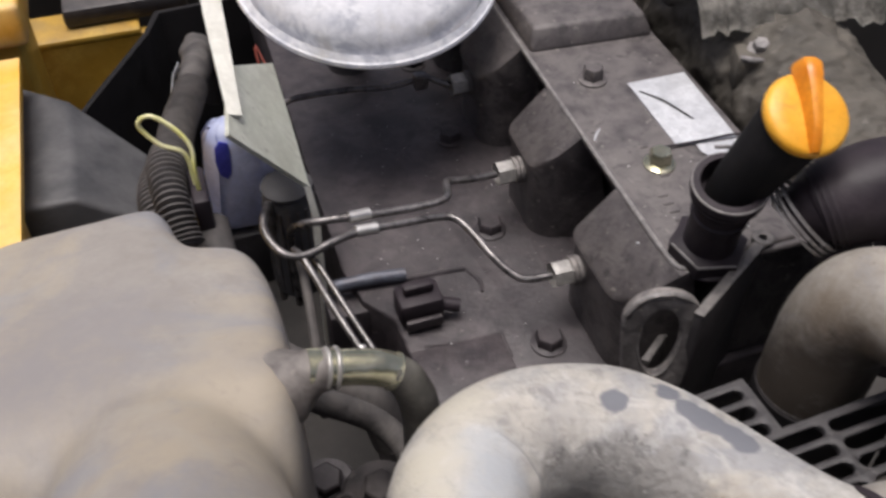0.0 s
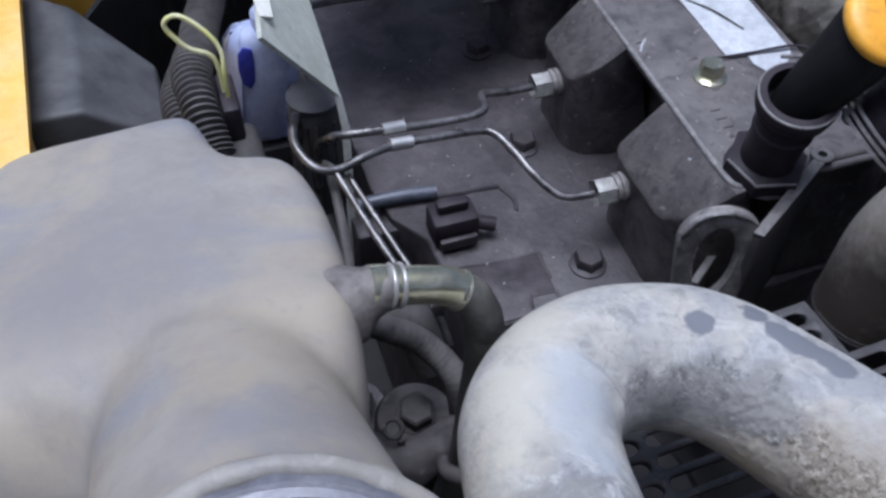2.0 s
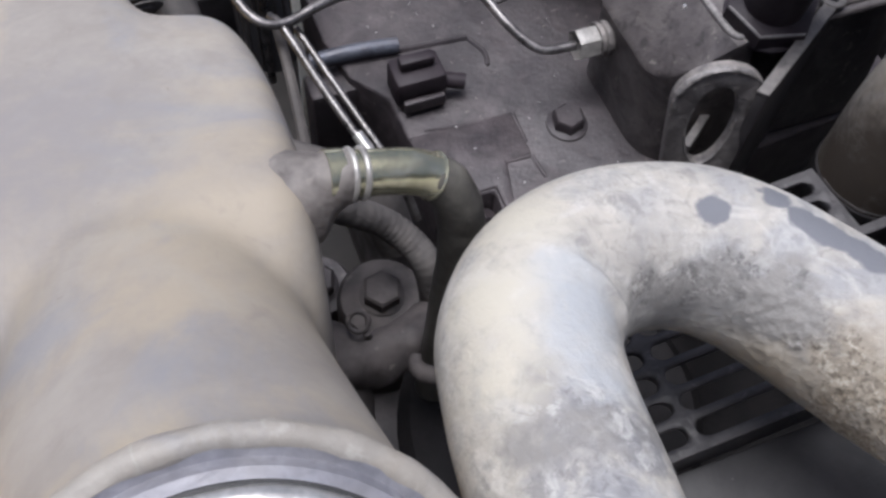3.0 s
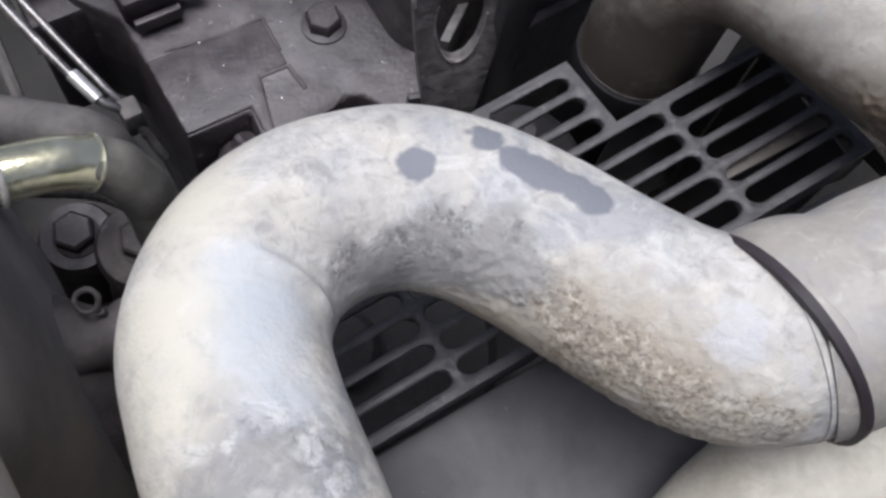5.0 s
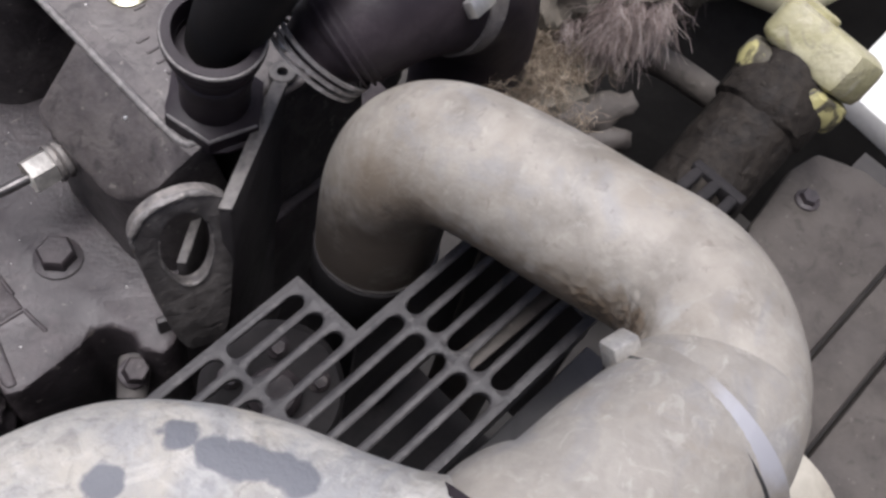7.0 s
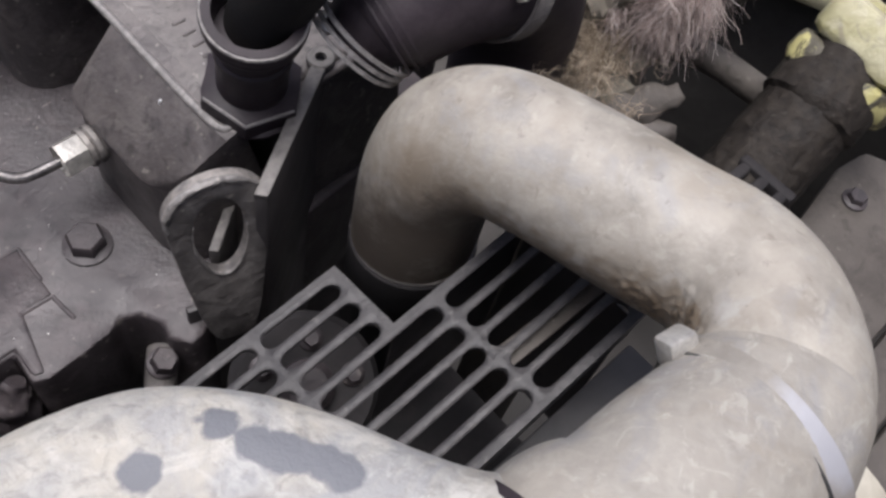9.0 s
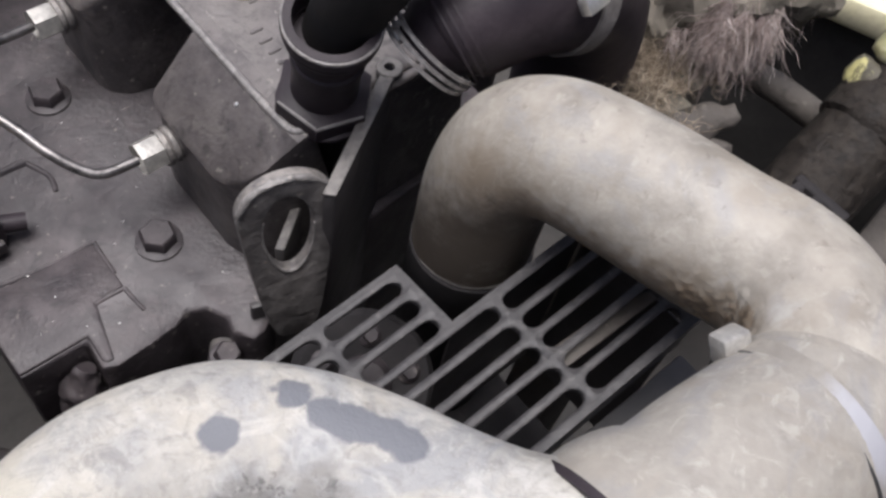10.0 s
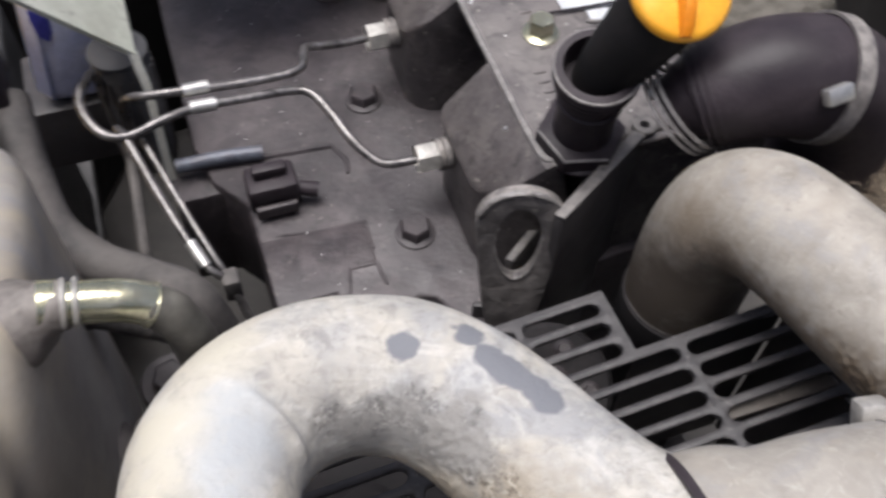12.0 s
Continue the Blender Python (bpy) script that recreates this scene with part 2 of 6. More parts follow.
CHIPPED = mat("chipped_olive_fitting", (0.06, 0.053, 0.038), (0.12, 0.108, 0.075), 0.65, 0.0, 40, 300, 0.4, (0.16, 0.145, 0.11), 0.5)
PALE = mat("pale_grey_green_paint", (0.58, 0.6, 0.5), (0.68, 0.69, 0.6), 0.55, 0.0, 30, 300, 0.1, DUST, 0.25)
BOTTLE = mat("bluish_white_plastic", (0.4, 0.45, 0.68), (0.54, 0.59, 0.78), 0.4, 0.0, 35, 300, 0.05)
BLUE = mat("blue_print", (0.05, 0.06, 0.45), (0.09, 0.1, 0.6), 0.45, 0.0, 60, 300, 0.05)
GBOX = mat("grey_plastic_box", (0.048, 0.048, 0.051), (0.08, 0.08, 0.084), 0.6, 0.0, 20, 300, 0.06, (0.17, 0.165, 0.165), 0.4)
OLIVE = mat("olive_plated_steel", (0.46, 0.45, 0.31), (0.68, 0.66, 0.51), 0.22, 0.85, 60, 400, 0.12, DUST, 0.2)
WIRE = mat("yellow_wire", (0.68, 0.66, 0.22), (0.8, 0.77, 0.5), 0.45, 0.0, 80, 300, 0.05)
REDWIRE = mat("red_wire", (0.45, 0.1, 0.07), (0.55, 0.16, 0.12), 0.5, 0.0, 80, 300, 0.05)
FOIL = mat("silver_label_foil", (0.62, 0.63, 0.64), (0.8, 0.81, 0.82), 0.38, 0.35, 70, 500, 0.12)
DUSTRUB = mat("dusty_dark_rubber", (0.045, 0.041, 0.04), (0.095, 0.087, 0.083), 0.75, 0.0, 40, 400, 0.25, (0.16, 0.144, 0.132), 0.5)
SCUFF = mat("dark_scratch", (0.03, 0.03, 0.03), (0.05, 0.05, 0.05), 0.6)
BOWL = mat("hazy_white_plastic", (0.74, 0.75, 0.78), (0.9, 0.9, 0.92), 0.4, 0.0, 28, 250, 0.1, None, 0, 0, 0.3)
LINING = mat("rust_brown_lagging", (0.06, 0.052, 0.042), (0.16, 0.145, 0.115), 0.9, 0.0, 30, 220, 0.9, (0.24, 0.21, 0.17), 0.5, 0.3)
FIBRE = by_strand(mat("dry_chaff", (0.3, 0.235, 0.2), (0.58, 0.48, 0.42), 0.9, 0.0, 40, 500, 0.2), [(0.07, 0.052, 0.038), (0.2, 0.155, 0.11), (0.36, 0.29, 0.21), (0.55, 0.47, 0.37)])
TASSEL = by_strand(mat("frayed_lagging_fibre", (0.3, 0.235, 0.2), (0.58, 0.48, 0.42), 0.9, 0.0, 40, 500, 0.2), [(0.13, 0.097, 0.085), (0.3, 0.238, 0.215), (0.47, 0.39, 0.36), (0.66, 0.58, 0.54)])
CRUMPLED = mat("weathered_crumpled_foil", (0.16, 0.15, 0.13), (0.42, 0.4, 0.36), 0.55, 0.1, 90, 420, 0.4, (0.3, 0.28, 0.24), 0.4, 0.3)
DAMP = mat("grimy_rubber_elbow", (0.06, 0.057, 0.05), (0.1, 0.095, 0.084), 0.45, 0.0, 60, 420, 0.2, (0.22, 0.207, 0.175), 0.6, 0.1)
SPIGOT = mat("grimy_grey_sleeve", (0.1, 0.088, 0.081), (0.18, 0.163, 0.15), 0.65, 0.0, 90, 380, 0.35, (0.25, 0.227, 0.205), 0.6, 0.2)
CAST = mat("dusty_cast_bracket", (0.04, 0.034, 0.034), (0.08, 0.07, 0.068), 0.7, 0.0, 50, 380, 0.3, (0.135, 0.118, 0.111), 0.6, 0.2)
LILAC = mat("blue_grey_flange", (0.2, 0.2, 0.225), (0.32, 0.32, 0.35), 0.42, 0.2, 60, 400, 0.15, (0.34, 0.32, 0.3), 0.3)
BROWN = mat("dusty_brown_sheet", (0.05, 0.042, 0.037), (0.08, 0.07, 0.061), 0.75, 0.0, 24, 400, 0.2, (0.11, 0.097, 0.086), 0.6, 0.15)
PITTED = mat("pitted_black_tube", (0.011, 0.009, 0.008), (0.027, 0.022, 0.018), 0.7, 0.0, 120, 350, 0.6, (0.06, 0.05, 0.04), 0.35, 0.05)
CAPYEL = mat("chipped_yellow_fitting", (0.44, 0.41, 0.22), (0.58, 0.55, 0.36), 0.6, 0.0, 30, 300, 0.25, (0.46, 0.43, 0.34), 0.5)
BAY = mat("dark_bay_paint", (0.03, 0.028, 0.027), (0.05, 0.047, 0.044), 0.7, 0.0, 10, 200, 0.1, DUST, 0.15)
EARTH = mat("bounce_ground", (0.3, 0.27, 0.23), (0.38, 0.35, 0.3), 0.9, 0.0, 0.7, 20, 0.3)
# bluish light falling on the rail is mixed into this colour
RAIL = mat("blue_lit_rail", (0.1, 0.11, 0.14), (0.18, 0.195, 0.235), 0.45, 0.3, 60, 400, 0.15, DUST, 0.3)
MANIFOLD = mat("olive_brown_casting", (0.05, 0.044, 0.035), (0.095, 0.084, 0.066), 0.72, 0.0, 22, 300, 0.3, (0.15, 0.135, 0.112), 0.5, 0.15)
weather(MANIFOLD, [(16, 0.8, 0.5, 0.64, (0.13, 0.116, 0.095), 0.5), (55, 1.4, 0.56, 0.68, (0.03, 0.027, 0.022), 0.5)], 0.2, 250)
PALETAN = mat("pale_dusty_tube", (0.36, 0.33, 0.27), (0.48, 0.45, 0.38), 0.65, 0.0, 30, 380, 0.25, (0.5, 0.47, 0.4), 0.4, 0.1)
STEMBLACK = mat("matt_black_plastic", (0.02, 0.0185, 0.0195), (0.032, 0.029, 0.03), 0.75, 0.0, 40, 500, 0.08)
STRAP_DARK = mat("worn_grey_edge", (0.075, 0.07, 0.068), (0.15, 0.14, 0.135), 0.55, 0.1, 110, 450, 0.3, (0.2, 0.185, 0.172), 0.6, 0.3)
# bare wear and painted edge highlights share this colour
WORN_LIT = mat("worn_or_lit_edge", (0.16, 0.15, 0.145), (0.36, 0.34, 0.325), 0.5, 0.2, 130, 450, 0.4, None, 0, 0.4, 0.5)
WHITE = mat("glare_and_flake_white", (0.78, 0.77, 0.74), (0.85, 0.84, 0.81), 0.6, 0.0, 8, 200, 0.05, None, 0, 0.05)
STRAP = mat("dusty_band_steel", (0.235, 0.214, 0.187), (0.32, 0.296, 0.26), 0.5, 0.1, 50, 420, 0.2, (0.33, 0.31, 0.28), 0.4, 0.1)
weather(ALU, [(15, 0.4, 0.46, 0.6, (0.5, 0.46, 0.385), 0.55), (24, 0.9, 0.5, 0.62, (0.25, 0.262, 0.285), 0.6), (46, 1.0, 0.52, 0.66, (0.56, 0.545, 0.51), 0.55), (95, 0.8, 0.54, 0.66, (0.19, 0.185, 0.178), 0.55), (210, 0.4, 0.54, 0.64, (0.22, 0.21, 0.195), 0.4), (33, 0.6, 0.55, 0.62, (0.6, 0.575, 0.52), 0.5)], 0.22, 400)
weather(TAN, [(18, 0.6, 0.48, 0.64, (0.24, 0.205, 0.16), 0.45), (30, 1.2, 0.52, 0.66, (0.27, 0.27, 0.275), 0.5), (85, 1.6, 0.57, 0.68, (0.4, 0.375, 0.33), 0.5), (150, 0.5, 0.6, 0.68, (0.14, 0.12, 0.1), 0.4)], 0.08, 380)
weather(HOSE, [(20, 0.8, 0.48, 0.62, (0.35, 0.3, 0.235), 0.4), (32, 1.4, 0.52, 0.66, (0.24, 0.24, 0.25), 0.5), (80, 1.8, 0.56, 0.66, (0.44, 0.42, 0.38), 0.5)], 0.12, 420)
weather(TANK, [(9, 0.5, 0.46, 0.6, (0.38, 0.325, 0.24), 0.7), (13, 0.9, 0.5, 0.62, (0.225, 0.23, 0.25), 0.65), (28, 0.6, 0.52, 0.68, (0.35, 0.33, 0.29), 0.35), (60, 0.6, 0.6, 0.72, (0.22, 0.195, 0.175), 0.45), (240, 0.3, 0.69, 0.73, (0.16, 0.13, 0.11), 0.5)], 0.05, 300)
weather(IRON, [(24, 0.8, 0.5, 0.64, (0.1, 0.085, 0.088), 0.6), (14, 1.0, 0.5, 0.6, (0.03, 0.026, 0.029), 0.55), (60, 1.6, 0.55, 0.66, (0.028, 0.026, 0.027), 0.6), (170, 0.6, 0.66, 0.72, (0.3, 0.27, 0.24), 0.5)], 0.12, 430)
weather(COVER, [(26, 0.9, 0.48, 0.62, (0.15, 0.135, 0.128), 0.6), (70, 1.8, 0.55, 0.66, (0.03, 0.028, 0.028), 0.6), (160, 0.6, 0.67, 0.72, (0.36, 0.33, 0.3), 0.5)], 0.12, 430)
weather(GRILLE, [(60, 1.0, 0.54, 0.66, (0.05, 0.048, 0.048), 0.5), (140, 0.8, 0.6, 0.7, (0.17, 0.162, 0.155), 0.5)], 0.2, 260)
weather(YELLOW, [(9, 0.8, 0.5, 0.66, (0.82, 0.6, 0.36), 0.6), (40, 1.2, 0.6, 0.7, (0.6, 0.36, 0.1), 0.35)])
weather(CAPYEL, [(45, 1.2, 0.53, 0.62, (0.3, 0.27, 0.2), 0.7), (20, 0.8, 0.55, 0.65, (0.66, 0.63, 0.5), 0.6)], 0.3, 200)
weather(CHIPPED, [(26, 1.0, 0.5, 0.54, (0.5, 0.46, 0.2), 0.85), (60, 1.2, 0.57, 0.6, (0.05, 0.042, 0.03), 0.7)], 0.3, 200)
weather(BOWL, [(22, 2.0, 0.5, 0.62, (0.38, 0.4, 0.46), 0.65), (14, 1.0, 0.52, 0.64, (0.5, 0.47, 0.4), 0.5), (60, 2.2, 0.56, 0.66, (0.92, 0.92, 0.92), 0.6)])
weather(BROWN, [(14, 0.8, 0.48, 0.64, (0.1, 0.088, 0.077), 0.5), (60, 1.6, 0.56, 0.66, (0.035, 0.03, 0.026), 0.5)], 0.2, 260)
weather(PALE, [(25, 0.9, 0.5, 0.65, (0.4, 0.4, 0.33), 0.5), (90, 1.2, 0.6, 0.7, (0.2, 0.19, 0.16), 0.4)])
weather(GREYPLATE, [(14, 0.8, 0.5, 0.66, (0.1, 0.097, 0.095), 0.5), (180, 0.3, 0.7, 0.74, (0.3, 0.28, 0.26), 0.5)])
weather(ORANGE, [(60, 1.4, 0.56, 0.68, (0.5, 0.22, 0.05), 0.35)])
weather(ALU, [(420, 0.2, 0.68, 0.72, (0.74, 0.72, 0.68), 0.6), (300, 0.3, 0.69, 0.73, (0.1, 0.095, 0.09), 0.6)])
weather(TAN, [(380, 0.2, 0.68, 0.72, (0.52, 0.49, 0.44), 0.5), (260, 0.3, 0.69, 0.73, (0.1, 0.085, 0.07), 0.5)])
veins(ALU, 44, 0.09, (0.58, 0.57, 0.54), 0.28, 0.48, 0.6)
veins(ALU, 90, 0.06, (0.2, 0.195, 0.19), 0.28, 0.5, 0.62, 0.5)
stain_or_shade(STRAP, [(0.289, 0.078, 0.2455, 0.018)], (0.34, 0.34, 0.365), 0.006, 0.016)
stain_or_shade(ALU, [(0.0762, 0.176, 0.2434, 0.014), (0.07, 0.15, 0.247, 0.012)], (0.385, 0.395, 0.4), 0.009, 0.03)
stain_or_shade(ALU, [(0.1564, 0.1269, 0.2253, 0.018), (0.17, 0.108, 0.23, 0.016), (0.14, 0.148, 0.205, 0.016)], (0.33, 0.295, 0.24), 0.009, 0.022)
stain_or_shade(ALU, [(0.1374, 0.1667, 0.2216, 0.012), (0.12, 0.1755, 0.2142, 0.01), (0.05, 0.14, 0.245, 0.009), (0.054, 0.155, 0.2488, 0.005), (0.0755, 0.1292, 0.2454, 0.007)], (0.2, 0.195, 0.19), 0.006, 0.02)
LEG = [(0.047, 0.155, 0.247, 0.022), (0.062, 0.14, 0.25, 0.024), (0.073, 0.13, 0.2475, 0.02), (0.05, 0.12, 0.252, 0.03), (0.055, 0.09, 0.258, 0.03)]
patch(ALU, LEG, 46, 0.36, 0.54, (0.25, 0.252, 0.265), 0.7)
patch(ALU, LEG, 95, 0.45, 0.55, (0.17, 0.168, 0.172), 0.55, 0.8)
patch(ALU, LEG, 75, 0.52, 0.6, (0.55, 0.54, 0.51), 0.55, 1.2)
patch(ALU, LEG, 380, 0.54, 0.62, (0.14, 0.135, 0.13), 0.45, 0.3)
SOOT = [(0.107, 0.18, 0.2253, 0.014), (0.1207, 0.1778, 0.2218, 0.017), (0.134, 0.1747, 0.2261, 0.019), (0.141, 0.1636, 0.224, 0.02), (0.1474, 0.1519, 0.2244, 0.018), (0.15, 0.166, 0.231, 0.012)]
patch(ALU, SOOT, 70, 0.3, 0.6, (0.16, 0.156, 0.15), 0.7)
patch(ALU, SOOT, 420, 0.47, 0.58, (0.075, 0.07, 0.066), 0.6, 0.3)
patch(ALU, SOOT, 380, 0.55, 0.62, (0.5, 0.48, 0.45), 0.45, 0.3)
CRUST = [(0.1531, 0.1366, 0.2251, 0.02), (0.1605, 0.1187, 0.2257, 0.024), (0.1689, 0.1013, 0.2238, 0.024), (0.1793, 0.088, 0.2237, 0.022), (0.187, 0.08, 0.226, 0.018), (0.158, 0.125, 0.21, 0.03), (0.172, 0.095, 0.205, 0.03)]
patch(ALU, CRUST, 110, 0.3, 0.56, (0.31, 0.265, 0.2), 0.6, 0.6)
patch(ALU, CRUST, 520, 0.47, 0.58, (0.1, 0.08, 0.058), 0.6, 0.3)
patch(ALU, CRUST, 430, 0.52, 0.62, (0.55, 0.51, 0.43), 0.55, 0.3)
patch(ALU, [(0.186, 0.107, 0.24, 0.018), (0.193, 0.093, 0.238, 0.016)], 60, 0.38, 0.5, (0.42, 0.425, 0.445), 0.5, 1.0)
patch(ALU, [(0.0766, 0.1867, 0.2429, 0.016), (0.0786, 0.1715, 0.2424, 0.018), (0.07, 0.165, 0.246, 0.016)], 50, 0.3, 0.5, (0.43, 0.45, 0.46), 0.4, 0.8)
stain_or_shade(ALU, [(0.128, 0.172, 0.225, 0.006), (0.141, 0.163, 0.223, 0.008), (0.149, 0.158, 0.226, 0.006), (0.149, 0.168, 0.2305, 0.005), (0.112, 0.176, 0.222, 0.006), (0.155, 0.15, 0.222, 0.006), (0.047, 0.137, 0.247, 0.007), (0.062, 0.135, 0.25, 0.006), (0.08, 0.132, 0.24, 0.006)], (0.24, 0.23, 0.215), 0.006, 0.03)
stain_or_shade(ALU, [(0.055, 0.185, 0.238, 0.014), (0.075, 0.212, 0.232, 0.013), (0.048, 0.16, 0.24, 0.012)], (0.5, 0.47, 0.39), 0.007, 0.02)
stain_or_shade(ALU, [(0.1374, 0.1952, 0.2342, 0.0056), (0.1645, 0.1827, 0.2330, 0.0064), (0.1681, 0.1774, 0.2333, 0.0070), (0.1718, 0.1723, 0.2333, 0.0062), (0.1754, 0.1671, 0.2334, 0.0062), (0.1773, 0.1613, 0.2344, 0.0060), (0.1611, 0.1939, 0.2317, 0.0056), (0.1570, 0.1977, 0.2316, 0.0022)], (0.165, 0.17, 0.186), 0.0007, 0.0058)
# brown stain inside the bend, partly painted shade
stain_or_shade(TAN, [(0.2894, 0.2266, 0.1786, 0.016), (0.2861, 0.2426, 0.185, 0.012), (0.3, 0.1491, 0.2, 0.014)], (0.2, 0.165, 0.125), 0.01, 0.02)
# shade painted dark onto the tube's lower leg
stain_or_shade(TAN, [(0.289, 0.24, 0.142, 0.024), (0.288, 0.25, 0.115, 0.032), (0.31, 0.225, 0.13, 0.028), (0.3, 0.218, 0.168, 0.012)], (0.075, 0.062, 0.05), 0.014, 0.034)
stain_or_shade(TAN, [(0.303, 0.197, 0.187, 0.011), (0.3045, 0.18, 0.19, 0.012), (0.306, 0.165, 0.192, 0.011), (0.3, 0.21, 0.18, 0.013), (0.306, 0.14, 0.2, 0.012), (0.297, 0.128, 0.215, 0.008)], (0.16, 0.128, 0.093), 0.008, 0.03)
# more painted shade, mottled, along the lower inner side
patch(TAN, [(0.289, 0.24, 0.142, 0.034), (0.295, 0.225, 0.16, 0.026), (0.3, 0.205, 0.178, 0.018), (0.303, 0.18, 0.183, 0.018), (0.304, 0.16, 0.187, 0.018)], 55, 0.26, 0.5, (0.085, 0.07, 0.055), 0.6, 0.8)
patch(TAN, [(0.3, 0.128, 0.212, 0.02), (0.303, 0.145, 0.2, 0.018), (0.31, 0.115, 0.224, 0.012)], 210, 0.42, 0.5, (0.17, 0.13, 0.09), 0.75, 0.8)
patch(TAN, [(0.3, 0.128, 0.212, 0.02), (0.303, 0.145, 0.2, 0.016)], 320, 0.5, 0.54, (0.07, 0.055, 0.04), 0.7, 0.4)
veins(TAN, 60, 0.09, (0.44, 0.42, 0.38), 0.14, 0.48, 0.58, 0.6)
veins(HOSE, 50, 0.1, (0.46, 0.445, 0.41), 0.14, 0.46, 0.56, 0.6)
stain_or_shade(TANK, [(-0.085, 0.275, 0.24, 0.03), (-0.06, 0.3, 0.23, 0.02)], (0.245, 0.228, 0.219), 0.024, 0.05)
stain_or_shade(TAN, [(0.2962, 0.0983, 0.2442, 0.004), (0.3042, 0.1207, 0.2331, 0.003)], (0.4, 0.385, 0.36), 0.003, 0.02)


for m in (INK, STEMBLACK, RUBBER, PITTED):
    m.node_tree.nodes["Principled BSDF"].inputs["Specular IOR Level"].default_value = 0.25


# ---- shape helpers ----
def finish(bm, name, material, smooth=True, angle=40):
    bmesh.ops.recalc_face_normals(bm, faces=bm.faces)
    me = bpy.data.meshes.new(name)
    if smooth:
        for e in bm.edges:
            e.smooth = len(e.link_faces) == 2 and e.calc_face_angle(0) < radians(angle)
        for fc in bm.faces:
            fc.smooth = True
    bm.to_mesh(me)
    bm.free()
    me.materials.append(material)
    return me


def thing(name, base, label, category, group="", kind=""):
    """An Empty at the thing's base, to which its parts are tied; parts are built in world places."""
    ob = new(name)
    ob.empty_display_size = 0.02
    ob.location = base
    return tagged(ob, label, category, group, kind)


def part(name, bm, material, parent, label="", smooth=True, angle=40):
    ob = new(name, finish(bm, name, material, smooth, angle))
    tie(ob, parent)
    return tagged(ob, label)


def tie(ob, parent):
    ob.parent = parent
    if not parent.parent:
        ob.matrix_parent_inverse = Matrix.Translation(-parent.location)


def whole(name, bm, material, label, category, group="", kind="", smooth=True, angle=40):
    return tagged(new(name, finish(bm, name, material, smooth, angle)), label, category, group, kind)


def box(x0, x1, y0, y1, z0, z1, bevel=0.002, segs=2, into=None):
    bm = into or bmesh.new()
    made = bmesh.ops.create_cube(bm, size=1.0, matrix=Matrix.LocRotScale(((x0 + x1) / 2, (y0 + y1) / 2, (z0 + z1) / 2), None, (x1 - x0, y1 - y0, z1 - z0)))
    if bevel:
        edges = list({e for v in made["verts"] for e in v.link_edges})
        bmesh.ops.bevel(bm, geom=edges, offset=bevel, segments=segs, affect="EDGES", profile=0.5)
    return bm


def spline(pts, per=8):
    """Catmull-Rom through points of any number of values."""
    p = [np.array(q, float) for q in pts]
    p = [2 * p[0] - p[1], *p, 2 * p[-1] - p[-2]]
    out = []
    for i in range(1, len(p) - 2):
        a, b, c, d = p[i - 1 : i + 3]
        for k in range(per):
            t = k / per
            out.append(0.5 * (2 * b + (c - a) * t + (2 * a - 5 * b + 4 * c - d) * t * t + (3 * b - a - 3 * c + d) * t**3))
    out.append(p[-2])
    return out


def tube(pts, per=8, sides=20, caps=True, ripple=0.0, into=None, wall=0.0, smooth_path=True):
    """A tube along points (x, y, z, radius); ripple: depth of rings along it; wall: thickness of an open tube."""
    bm = into or bmesh.new()
    path = spline(pts, per) if smooth_path else [np.array(q, float) for q in pts]
    up, rings = Vector((0.13, 0.31, 0.94)), []
    for i, q in enumerate(path):
        a, b = path[max(i - 1, 0)], path[min(i + 1, len(path) - 1)]
        d = Vector(b[:3] - a[:3]).normalized()
        side = d.cross(up)
        if side.length < 0.05:
            side = d.cross(Vector((1, 0.2, 0)))
        side.normalize()
        up = side.cross(d).normalized()
        r = q[3] + (ripple if i % 4 > 1 else 0.0)
        rings.append((Vector(q[:3]), side.copy(), up.copy(), r))

    def skin(shrink):
        loops = []
        for c, s, u, r in rings:
            loops.append([bm.verts.new(c + (s * math.cos(2 * math.pi * k / sides) + u * math.sin(2 * math.pi * k / sides)) * (r - shrink)) for k in range(sides)])
        for l1, l2 in zip(loops, loops[1:]):
            for k in range(sides):
                bm.faces.new((l1[k], l1[(k + 1) % sides], l2[(k + 1) % sides], l2[k]))
        return loops

    outer = skin(0)
    if wall:
        inner = skin(wall)
        for a, b in ((outer[0], inner[0]), (outer[-1], inner[-1])):
            for k in range(sides):
                bm.faces.new((a[k], a[(k + 1) % sides], b[(k + 1) % sides], b[k]))
    elif caps:
        bm.faces.new(outer[0][::-1])
        bm.faces.new(outer[-1])
    return bm


def axes_at(at, axis):
    return Matrix.Translation(at) @ Vector(axis).to_track_quat("Z", "Y").to_matrix().to_4x4()


